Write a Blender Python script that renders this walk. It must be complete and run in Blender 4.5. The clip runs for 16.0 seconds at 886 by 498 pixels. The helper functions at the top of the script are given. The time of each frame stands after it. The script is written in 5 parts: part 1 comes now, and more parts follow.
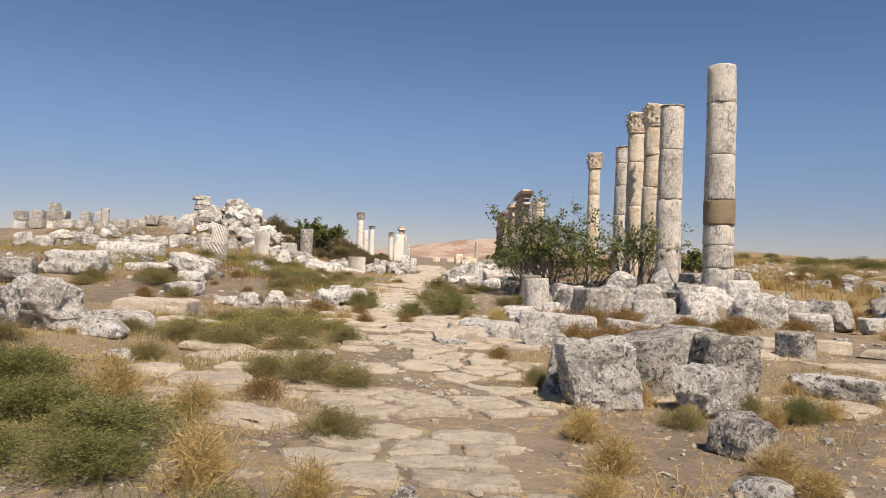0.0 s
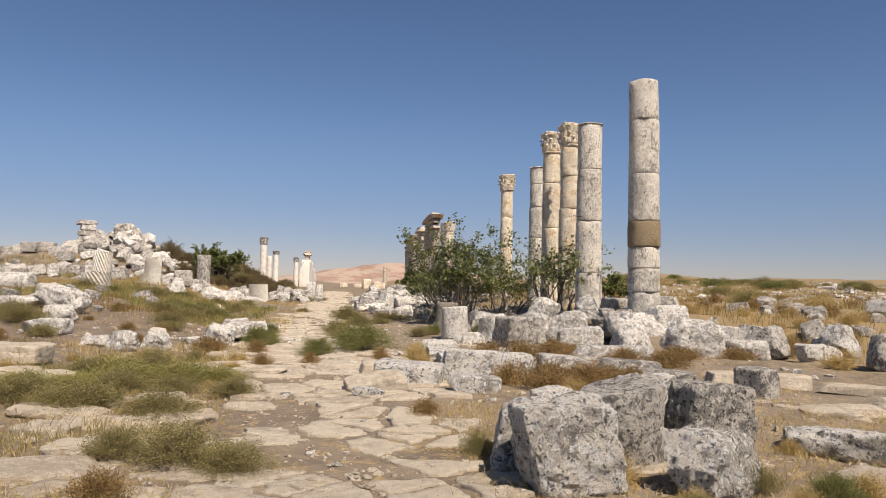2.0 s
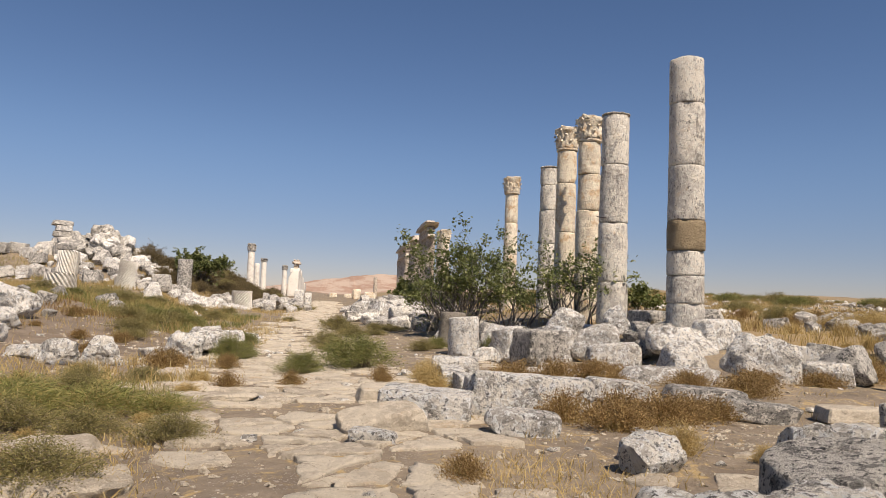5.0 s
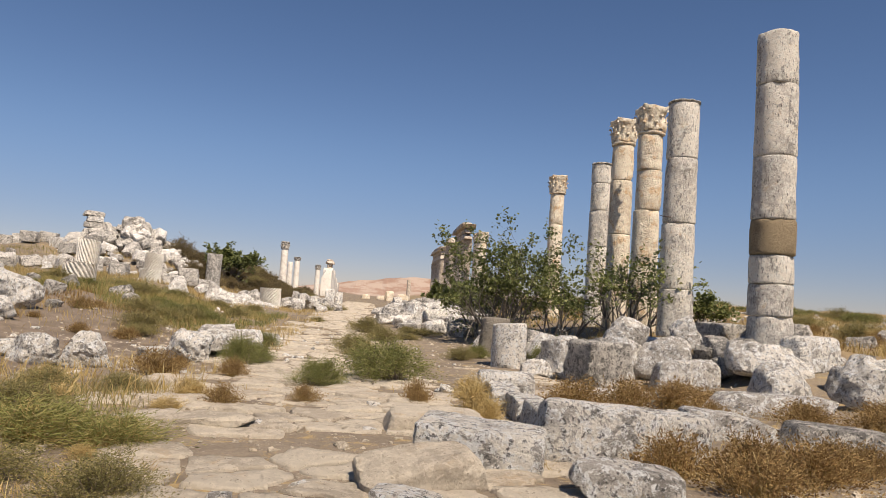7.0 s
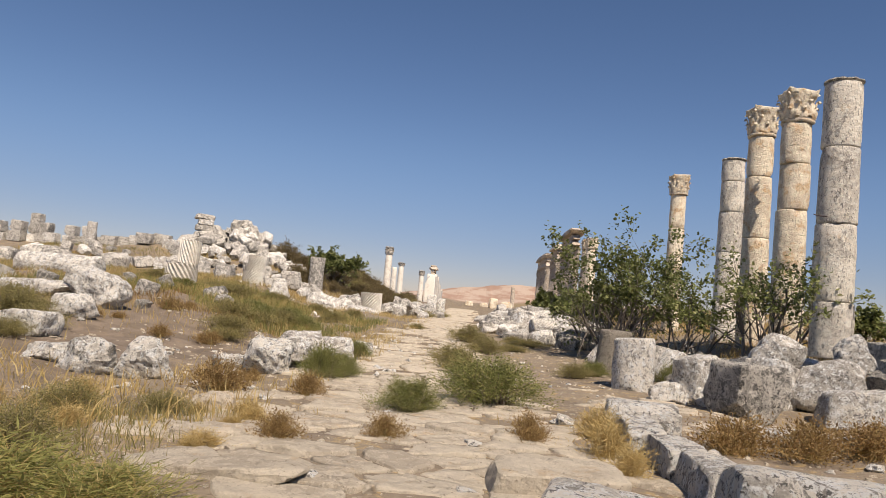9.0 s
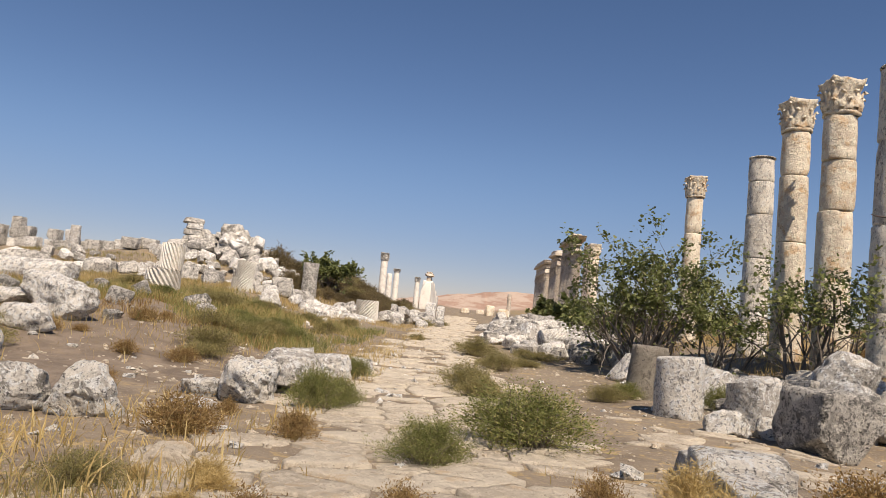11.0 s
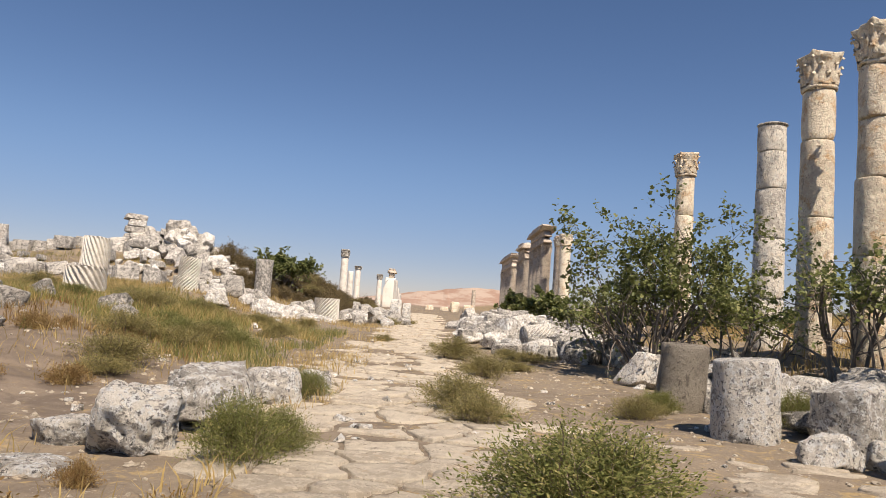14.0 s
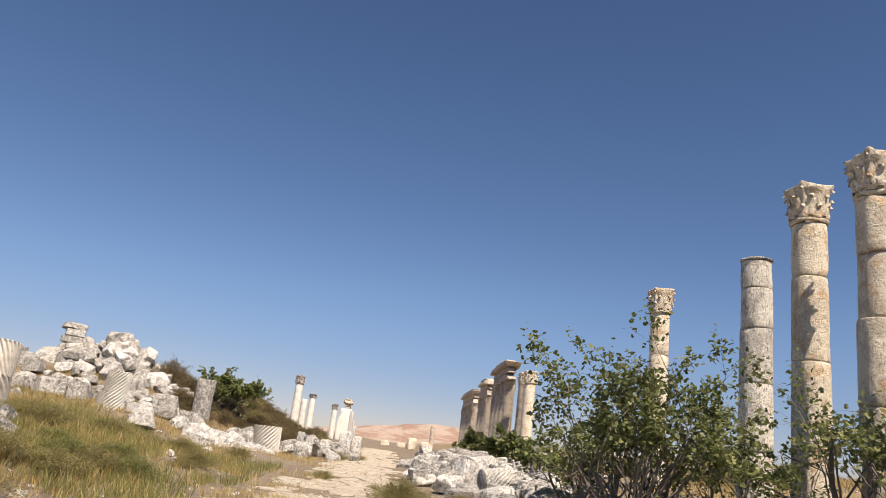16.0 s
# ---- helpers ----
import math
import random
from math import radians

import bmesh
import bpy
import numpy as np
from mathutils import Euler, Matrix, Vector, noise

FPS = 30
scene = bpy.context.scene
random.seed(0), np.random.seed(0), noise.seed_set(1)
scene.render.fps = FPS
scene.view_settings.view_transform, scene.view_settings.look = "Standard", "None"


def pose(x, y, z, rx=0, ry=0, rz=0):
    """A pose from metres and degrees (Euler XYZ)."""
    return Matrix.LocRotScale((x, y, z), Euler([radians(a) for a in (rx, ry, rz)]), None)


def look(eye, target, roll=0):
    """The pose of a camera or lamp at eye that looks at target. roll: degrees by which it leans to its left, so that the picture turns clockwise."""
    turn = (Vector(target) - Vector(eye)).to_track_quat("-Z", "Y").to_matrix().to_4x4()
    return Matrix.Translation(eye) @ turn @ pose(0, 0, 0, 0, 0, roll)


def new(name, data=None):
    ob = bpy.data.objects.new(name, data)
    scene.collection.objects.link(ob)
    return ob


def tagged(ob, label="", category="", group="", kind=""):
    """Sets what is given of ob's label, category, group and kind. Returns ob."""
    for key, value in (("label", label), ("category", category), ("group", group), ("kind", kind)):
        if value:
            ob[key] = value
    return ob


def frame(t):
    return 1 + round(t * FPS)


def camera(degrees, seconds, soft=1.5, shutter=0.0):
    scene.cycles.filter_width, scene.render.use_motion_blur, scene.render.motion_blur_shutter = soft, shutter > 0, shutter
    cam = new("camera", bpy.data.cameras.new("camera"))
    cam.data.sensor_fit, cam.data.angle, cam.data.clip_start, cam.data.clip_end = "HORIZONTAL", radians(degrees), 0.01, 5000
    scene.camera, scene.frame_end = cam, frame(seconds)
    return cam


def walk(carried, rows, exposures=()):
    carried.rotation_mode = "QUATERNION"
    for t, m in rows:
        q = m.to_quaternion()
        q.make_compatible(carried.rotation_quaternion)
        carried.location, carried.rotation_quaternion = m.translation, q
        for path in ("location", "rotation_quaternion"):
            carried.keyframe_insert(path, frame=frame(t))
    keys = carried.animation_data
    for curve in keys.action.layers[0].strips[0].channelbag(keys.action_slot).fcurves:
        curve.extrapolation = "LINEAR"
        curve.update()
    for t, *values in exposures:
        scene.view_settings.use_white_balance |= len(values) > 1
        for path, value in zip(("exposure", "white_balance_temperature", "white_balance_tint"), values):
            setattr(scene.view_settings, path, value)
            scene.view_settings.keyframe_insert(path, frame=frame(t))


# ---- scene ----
cam = camera(62.0, 16.0, soft=0.7)
METRES, EYE, TILT, LEAN, TURN = 20.3, 1.5, -3.0, 1.2, 0.0
ROWS = [
    (0.0, 0.0, 0.0, 0.0, -0.21, 3.77, -3.21),
    (0.5, -0.0012, 0.0289, 0.0037, -1.72, 3.0, -3.63),
    (1.0, -0.0011, 0.0591, 0.0062, -3.47, 3.09, -3.7),
    (1.5, -0.0053, 0.0855, 0.0102, -5.2, 3.77, -3.31),
    (2.0, -0.004, 0.1152, 0.0114, -7.34, 5.97, -2.0),
    (2.5, -0.0075, 0.1452, 0.0121, -9.68, 6.59, -1.99),
    (3.0, -0.0082, 0.1753, 0.0114, -11.31, 5.6, -2.61),
    (3.5, -0.0094, 0.2086, 0.0126, -10.51, 5.23, -2.74),
    (4.0, -0.0103, 0.2372, 0.0125, -8.22, 6.08, -2.39),
    (6.5, -0.0038, 0.3996, 0.0118, -8.41, 7.29, -3.67),
    (7.0, -0.004, 0.4325, 0.0141, -5.79, 7.19, -4.92),
    (7.5, -0.0051, 0.4606, 0.0158, -2.77, 7.28, -5.56),
    (8.0, 0.0001, 0.4897, 0.0169, 0.05, 7.26, -6.17),
    (10.5, -0.0193, 0.6448, 0.0272, 2.79, 6.65, -6.59),
    (11.0, -0.0272, 0.6728, 0.0295, 1.71, 7.53, -6.61),
    (11.5, -0.0302, 0.7067, 0.029, -2.37, 8.76, -6.77),
    (12.0, -0.0358, 0.7402, 0.0299, -5.47, 10.0, -6.37),
    (12.5, -0.0359, 0.7722, 0.0301, -4.06, 10.46, -4.58),
    (13.0, -0.0419, 0.8057, 0.0322, -1.69, 9.23, -4.12),
    (13.5, -0.0444, 0.835, 0.0333, -1.19, 8.24, -4.48),
    (14.0, -0.0483, 0.8684, 0.0348, -1.16, 7.62, -5.03),
    (14.5, -0.0483, 0.8975, 0.0376, -3.81, 6.67, -4.05),
    (15.0, -0.0444, 0.9314, 0.0408, -3.83, 7.97, -4.67),
    (15.5, -0.0417, 0.962, 0.0407, -4.67, 10.7, -8.18),
    (16.0, -0.0322, 0.99, 0.0421, -4.51, 18.32, -7.76),
]
walk(cam, [(t, pose(0, 0, EYE, TILT, LEAN, TURN) @ pose(METRES * x, METRES * y, METRES * z, 90 + pitch, roll, yaw)) for t, x, y, z, yaw, pitch, roll in ROWS], [(0.0, 0.22, 6850, 15), (10.5, 0.25, 6850, 15), (12.0, 0.36, 6850, 15), (14.5, 0.36, 6850, 15), (16.0, 0.44, 6850, 15)])

# ---- world and sun ----
SUN_AZ, SUN_EL = 157.0, 54.0  # azimuth clockwise from ahead (+y), elevation
world = bpy.data.worlds.new("world")
scene.world = world
world.use_nodes = True
_wn = world.node_tree.nodes
_sky = _wn.new("ShaderNodeTexSky")
_sky.sky_type = "NISHITA"
_sky.sun_disc = False
_sky.sun_elevation = radians(SUN_EL)
_sky.sun_rotation = radians(SUN_AZ)
_sky.altitude = 2200
_sky.air_density = 1.0
_sky.dust_density = 0.35
_sky.ozone_density = 1.0
_wn["Background"].inputs["Strength"].default_value = 0.080
_hue = _wn.new("ShaderNodeHueSaturation")
_hue.inputs["Saturation"].default_value = 1.15
world.node_tree.links.new(_sky.outputs[0], _hue.inputs["Color"])
# haze painted into the sky colour: darker, duller at the horizon, thinning out upwards
_tc = _wn.new("ShaderNodeTexCoord")
_sep = _wn.new("ShaderNodeSeparateXYZ")
_band = _wn.new("ShaderNodeMapRange")
_band.interpolation_type = "SMOOTHERSTEP"
_band.inputs[1].default_value, _band.inputs[2].default_value = -0.02, 0.24
_haze_tint = _wn.new("ShaderNodeMix")
_haze_tint.data_type, _haze_tint.blend_type = "RGBA", "MIX"
_haze_tint.inputs[6].default_value, _haze_tint.inputs[7].default_value = (0.66, 0.60, 0.70, 1), (1.0, 0.97, 1.0, 1)
_mul = _wn.new("ShaderNodeMix")
_mul.data_type, _mul.blend_type = "RGBA", "MULTIPLY"
_mul.inputs[0].default_value = 1.0
for _a, _b in ((_tc.outputs["Generated"], _sep.inputs[0]), (_sep.outputs["Z"], _band.inputs[0]), (_band.outputs[0], _haze_tint.inputs[0]),
               (_hue.outputs[0], _mul.inputs[6]), (_haze_tint.outputs[2], _mul.inputs[7]), (_mul.outputs[2], _wn["Background"].inputs["Color"])):
    world.node_tree.links.new(_a, _b)

_sun = bpy.data.lights.new("sun", "SUN")
_sun.energy, _sun.angle, _sun.color = 5.0, radians(0.53), (1.0, 0.90, 0.765)
sun = new("sun", _sun)
_d = Vector((math.sin(radians(SUN_AZ)) * math.cos(radians(SUN_EL)), math.cos(radians(SUN_AZ)) * math.cos(radians(SUN_EL)), math.sin(radians(SUN_EL))))
sun.matrix_world = look(_d * 60, (0, 0, 0))


# ---- numeric helpers ----
def smooth(a, b, v):
    t = np.clip((np.asarray(v, float) - a) / (b - a), 0, 1)
    return t * t * (3 - 2 * t)


def lattice(ix, iy, iz, seed):
    h = (ix * 374761393 + iy * 668265263 + iz * 2147483647 + seed * 974711) & 0xFFFFFFFF
    h = ((h ^ (h >> 13)) * 1274126177) & 0xFFFFFFFF
    h = ((h ^ (h >> 16)) * 2246822519) & 0xFFFFFFFF
    return ((h ^ (h >> 15)) & 0xFFFF) / 32767.5 - 1.0


def vnoise(p, seed=0):
    """Value noise in -1..1 at points p (N, 3)."""
    p = np.asarray(p, float)
    i = np.floor(p).astype(np.int64)
    f = p - i
    f = f * f * (3 - 2 * f)
    out = 0
    for a in (0, 1):
        for b in (0, 1):
            for c in (0, 1):
                w = (f[:, 0] if a else 1 - f[:, 0]) * (f[:, 1] if b else 1 - f[:, 1]) * (f[:, 2] if c else 1 - f[:, 2])
                out = out + w * lattice(i[:, 0] + a, i[:, 1] + b, i[:, 2] + c, seed)
    return out


def fbm(p, seed=0, octaves=4, gain=0.5):
    p = np.asarray(p, float)
    out, amp = 0, 1.0
    for k in range(octaves):
        out = out + amp * vnoise(p * 2 ** k + 17.3 * k, seed + k)
        amp *= gain
    return out


# ---- the lie of the land ----
def land(x, y):
    x, y = np.broadcast_arrays(np.asarray(x, float), np.asarray(y, float))
    shape = x.shape
    x, y = x.ravel(), y.ravel()
    z = np.interp(y, [-50, 0, 5, 8, 11, 14, 17, 20, 25, 30, 45, 62, 100, 200, 500], [-0.12, -0.16, -0.24, -0.26, -0.24, -0.15, -0.18, -0.22, -0.32, -0.33, -0.2, 0.0, 0.2, 0.8, 2.0])
    edge = 4.5 * smooth(42, 52, y)
    z = z + 1.3 * (1 - smooth(-12.5 - edge / 3, -4.6 - edge, x)) * smooth(22, 44, y) * (1 - 0.6 * smooth(110, 180, y))
    z = z + 0.25 * smooth(-4.5, -9, x) * smooth(4, 12, y)
    z = z + 2.6 * np.exp(-((x + 24) / 8.0) ** 2 - ((y - 82) / 8.0) ** 2)
    z = z + 1.5 * smooth(-25, -29, x) * np.exp(-((y - 77) / 10.0) ** 2) * (1 - smooth(-45, -60, x))
    z = z - 0.42 * smooth(36, 45, y) * (1 - smooth(52, 66, y)) * smooth(-8, -10, x)
    z = z + 0.75 * np.exp(-((x + 14) / 4.5) ** 2 - ((y - 92) / 13.0) ** 2)
    z = z + 1.0 * smooth(7.2, 10.5, x) * smooth(20.5, 27, y) * (1 - 0.5 * smooth(100, 160, y))
    z = z + 0.028 * np.clip(y - 25, 0, 75) * smooth(12, 30, x)
    far = smooth(40, 120, np.hypot(x, y))
    p = np.stack([x, y, 0 * x], 1)
    out = np.clip(smooth(2.6, 7.0, np.abs(x + 0.5)) + smooth(60, 90, y) * 0.3, 0, 1)
    z = z + (0.03 + 0.05 * out) * fbm(p * 0.9, 3, 3) + 0.14 * out * fbm(p * 0.25, 9, 3)
    z = z + 0.55 * far * smooth(9, 16, np.abs(x)) * fbm(p * 0.06, 21, 4)
    # the low red hill far ahead, and a knoll off to the side
    ridge = np.exp(-np.abs((x - 40) / 95.0) ** 3 - ((y - 690) / 110.0) ** 2)
    z = z + ridge * (15.0 + 4.0 * fbm(p * 0.02, 31, 4))
    z = z + 7.0 * np.exp(-((x - 122) / 16.0) ** 2 - ((y - 285) / 25.0) ** 2)
    return z.reshape(shape)


def land1(x, y):
    return float(land(np.array([x]), np.array([y]))[0])


# ---- materials ----
def nodes_of(name):
    m = bpy.data.materials.new(name)
    m.use_nodes = True
    return m, m.node_tree.nodes, m.node_tree.links, m.node_tree.nodes["Principled BSDF"]


class Build:
    """Small helper round a node tree."""

    def __init__(self, name, jitter=True):
        self.m, self.n, self.l, self.b = nodes_of(name)
        tc = self.n.new("ShaderNodeTexCoord")
        self.co = tc.outputs["Object"]
        self.info = self.n.new("ShaderNodeObjectInfo")
        if jitter:
            add = self.n.new("ShaderNodeVectorMath")
            add.operation = "ADD"
            mul = self.n.new("ShaderNodeMath")
            mul.operation = "MULTIPLY"
            mul.inputs[1].default_value = 60.0
            self.l.new(self.info.outputs["Random"], mul.inputs[0])
            self.l.new(self.co, add.inputs[0])
            self.l.new(mul.outputs[0], add.inputs[1])
            self.co = add.outputs[0]

    def noise(self, scale, detail=4.0, rough=0.6, stretch=None, warp=0.0):
        t = self.n.new("ShaderNodeTexNoise")
        t.inputs["Scale"].default_value = scale
        t.inputs["Detail"].default_value = detail
        t.inputs["Roughness"].default_value = rough
        t.inputs["Distortion"].default_value = warp
        co = self.co
        if stretch:
            mp = self.n.new("ShaderNodeMapping")
            mp.inputs["Scale"].default_value = stretch
            self.l.new(co, mp.inputs["Vector"])
            co = mp.outputs[0]
        self.l.new(co, t.inputs["Vector"])
        return t.outputs["Fac"]

    def cells(self, scale, feature="F1", randomness=1.0):
        t = self.n.new("ShaderNodeTexVoronoi")
        t.feature = feature
        t.inputs["Scale"].default_value = scale
        t.inputs["Randomness"].default_value = randomness
        self.l.new(self.co, t.inputs["Vector"])
        return t

    def ramp(self, fac, lo, hi, a=0.0, b=1.0):
        r = self.n.new("ShaderNodeMapRange")
        r.interpolation_type = "SMOOTHSTEP"
        r.inputs[1].default_value, r.inputs[2].default_value = lo, hi
        r.inputs[3].default_value, r.inputs[4].default_value = a, b
        self.l.new(fac, r.inputs[0])
        return r.outputs[0]

    def math(self, op, a, b):
        t = self.n.new("ShaderNodeMath")
        t.operation = op
        for k, v in enumerate((a, b)):
            if isinstance(v, (int, float)):
                t.inputs[k].default_value = v
            else:
                self.l.new(v, t.inputs[k])
        return t.outputs[0]

    def mix(self, fac, a, b):
        t = self.n.new("ShaderNodeMix")
        t.data_type = "RGBA"
        if isinstance(fac, (int, float)):
            t.inputs[0].default_value = fac
        else:
            self.l.new(fac, t.inputs[0])
        for k, v in ((6, a), (7, b)):
            if isinstance(v, tuple):
                t.inputs[k].default_value = (*v, 1)
            else:
                self.l.new(v, t.inputs[k])
        return t.outputs[2]

    def bump(self, height, strength, distance, normal=None):
        t = self.n.new("ShaderNodeBump")
        t.inputs["Strength"].default_value = strength
        t.inputs["Distance"].default_value = distance
        self.l.new(height, t.inputs["Height"])
        if normal is not None:
            self.l.new(normal, t.inputs["Normal"])
        return t.outputs[0]

    def done(self, colour, rough=0.9, normal=None):
        if isinstance(colour, tuple):
            self.b.inputs["Base Color"].default_value = (*colour, 1)
        else:
            self.l.new(colour, self.b.inputs["Base Color"])
        self.b.inputs["Roughness"].default_value = rough
        self.b.inputs["Specular IOR Level"].default_value = 0.25
        if normal is not None:
            self.l.new(normal, self.b.inputs["Normal"])
        return self.m


def stone(name, pale, grey, dark, stain, lichen=0.5, streak=None, stain_at=0.62, relief=0.03, crusty=0.7):
    """Weathered limestone: pale crust, grey skin, dark lichen and painted pit shade, warm stains, pits."""
    b = Build(name)
    big = b.noise(1.7, 8, 0.68, warp=0.5)
    mid = b.noise(4.5, 8, 0.66, warp=0.6)
    fine = b.noise(34, 6, 0.7)
    hue = b.ramp(b.info.outputs["Random"], 0, 1, -0.07, 0.07)
    c = b.mix(b.ramp(b.math("ADD", big, hue), 0.41, 0.55), grey, pale)
    c = b.mix(b.ramp(b.noise(2.1, 6, 0.66, warp=0.4), stain_at, stain_at + 0.12, 0, 0.75), c, stain)
    # grey patina in broad ragged patches, then white crust, then black lichen and painted-in pit shade
    patina = b.noise(3.4, 11, 0.78, stretch=streak, warp=0.7)
    half = tuple(0.5 * v + 0.5 * w for v, w in zip(dark, grey))
    c = b.mix(b.ramp(patina, 0.625 - 0.16 * lichen, 0.67 - 0.16 * lichen, 0, 0.88), c, half)
    crust = b.noise(8.5, 10, 0.74, warp=0.4)
    c = b.mix(b.ramp(crust, 0.51, 0.55, 0, min(0.95, crusty + 0.2)), c, tuple(min(0.84, v * 1.18) for v in pale))
    black = b.noise(17, 9, 0.76, stretch=streak)
    c = b.mix(b.ramp(black, 0.62 - 0.10 * lichen, 0.65 - 0.10 * lichen, 0, 0.6 + 0.4 * lichen), c, dark)
    c = b.mix(b.ramp(fine, 0.55, 0.68, 0, 0.4), c, half)
    c = b.mix(b.ramp(b.noise(48, 4, 0.6), 0.58, 0.66, 0, crusty * 0.7), c, tuple(min(0.84, v * 1.2) for v in pale))
    pits = b.cells(15)
    crack = b.cells(1.9, "DISTANCE_TO_EDGE")
    n = b.bump(b.ramp(pits.outputs["Distance"], 0.05, 0.45), 0.6, relief)
    n = b.bump(mid, 1.0, relief * 4.5, n)
    n = b.bump(black, 1.0, relief * 2.2, n)
    n = b.bump(fine, 0.7, relief * 0.7, n)
    n = b.bump(b.ramp(crack.outputs["Distance"], 0.0, 0.02), 0.35, relief * 0.7, n)
    return b.done(c, 0.93, n)


LIME = stone("limestone", (0.82, 0.775, 0.685), (0.47, 0.435, 0.38), (0.045, 0.044, 0.042), (0.58, 0.47, 0.33), 0.68, crusty=0.8, relief=0.02)
GREYSTONE = stone("grey_limestone", (0.62, 0.585, 0.52), (0.31, 0.295, 0.265), (0.035, 0.035, 0.034), (0.42, 0.36, 0.28), 0.76, crusty=0.7, relief=0.022)
CREAM = stone("cream_marble", (0.80, 0.71, 0.56), (0.62, 0.53, 0.41), (0.12, 0.105, 0.09), (0.58, 0.38, 0.20), 0.30, (1, 1, 0.35), 0.50, 0.02, 0.2)
GREYCOL = stone("grey_marble", (0.80, 0.745, 0.64), (0.54, 0.50, 0.44), (0.08, 0.075, 0.07), (0.62, 0.48, 0.31), 0.52, (1, 1, 0.4), 0.58, 0.025, 0.3)
MORTAR = stone("tan_mortar", (0.45, 0.355, 0.225), (0.36, 0.28, 0.175), (0.2, 0.16, 0.105), (0.46, 0.345, 0.21), 0.1, crusty=0.0)
BROWNSTONE = stone("brown_limestone", (0.40, 0.355, 0.285), (0.27, 0.24, 0.195), (0.09, 0.08, 0.068), (0.38, 0.31, 0.22), 0.4, crusty=0.1)
COLONNADE = stone("brown_marble", (0.64, 0.555, 0.45), (0.43, 0.365, 0.295), (0.10, 0.085, 0.072), (0.50, 0.37, 0.25), 0.35, (1, 1, 0.4), 0.56, 0.03, 0.2)
FLUTED = stone("white_marble", (0.80, 0.76, 0.67), (0.66, 0.61, 0.53), (0.2, 0.185, 0.16), (0.62, 0.5, 0.36), 0.1, None, 0.66, 0.012, 0.2)
PAVE = stone("paving_stone", (0.56, 0.495, 0.39), (0.44, 0.38, 0.295), (0.17, 0.14, 0.105), (0.52, 0.40, 0.265), 0.25, None, 0.56, 0.011, 0.4)


def soil():
    b = Build("dry_soil", False)
    big = b.noise(0.22, 5, 0.6)
    mid = b.noise(1.4, 7, 0.65, warp=0.5)
    fine = b.noise(14, 8, 0.7)
    grit = b.cells(38)
    grit2 = b.cells(11)
    c = b.mix(b.ramp(mid, 0.36, 0.62), (0.16, 0.128, 0.095), (0.255, 0.208, 0.15))
    c = b.mix(b.ramp(big, 0.45, 0.62, 0, 0.6), c, (0.30, 0.245, 0.175))
    straw = b.noise(2.6, 8, 0.72, warp=1.0)
    c = b.mix(b.ramp(straw, 0.52, 0.64, 0, 0.8), c, (0.46, 0.335, 0.145))
    c = b.mix(b.ramp(fine, 0.35, 0.7, 0, 0.5), c, (0.15, 0.118, 0.09))
    # strewn grit, paler than the soil
    m = b.math("MULTIPLY", b.ramp(grit.outputs["Distance"], 0.30, 0.22), b.ramp(b.noise(3.0, 4), 0.45, 0.6))
    c = b.mix(b.math("MULTIPLY", m, 0.7), c, (0.46, 0.41, 0.34))
    m2 = b.math("MULTIPLY", b.ramp(grit2.outputs["Distance"], 0.26, 0.2), b.ramp(b.noise(1.1, 3), 0.52, 0.62))
    c = b.mix(b.math("MULTIPLY", m2, 0.75), c, (0.47, 0.425, 0.355))
    # position based ground cover: dry grass fields beyond the ruins, red earth of the far hill
    geo = b.n.new("ShaderNodeSeparateXYZ")
    b.l.new(b.co, geo.inputs[0])
    off = b.math("ADD", geo.outputs["X"], b.math("MULTIPLY", b.math("SUBTRACT", mid, 0.5), 9.0))
    field = b.math("MULTIPLY", b.ramp(off, 8.5, 14.0), b.ramp(geo.outputs["Y"], 14.0, 26.0))
    c = b.mix(b.math("MULTIPLY", field, b.ramp(b.noise(0.5, 6, 0.7), 0.3, 0.6)), c, (0.30, 0.22, 0.115))
    scrub = b.math("MULTIPLY", field, b.ramp(b.noise(0.16, 5, 0.65), 0.55, 0.66))
    c = b.mix(b.math("MULTIPLY", scrub, 0.75), c, (0.17, 0.165, 0.07))
    # dug earth of the bare bank
    dug = b.math("MULTIPLY", b.math("MULTIPLY", b.ramp(off, -4.0, -7.0), b.ramp(off, -15.0, -11.0)), b.math("MULTIPLY", b.ramp(geo.outputs["Y"], 19.0, 23.0), b.ramp(geo.outputs["Y"], 40.0, 34.0)))
    c = b.mix(b.math("MULTIPLY", dug, 0.8), c, b.mix(b.ramp(mid, 0.4, 0.6), (0.15, 0.118, 0.09), (0.215, 0.17, 0.13)))
    red = b.ramp(geo.outputs["Y"], 320.0, 480.0)
    hills = b.mix(b.ramp(b.noise(0.035, 6, 0.7, (1, 0.3, 3)), 0.44, 0.56), (0.36, 0.235, 0.17), (0.47, 0.365, 0.285))
    c = b.mix(red, c, hills)
    n = b.bump(mid, 0.5, 0.09)
    n = b.bump(fine, 0.75, 0.03, n)
    n = b.bump(b.ramp(grit.outputs["Distance"], 0.4, 0.0), 0.5, 0.012, n)
    n = b.bump(b.ramp(grit2.outputs["Distance"], 0.3, 0.0), 0.5, 0.03, n)
    return b.done(c, 0.97, n)


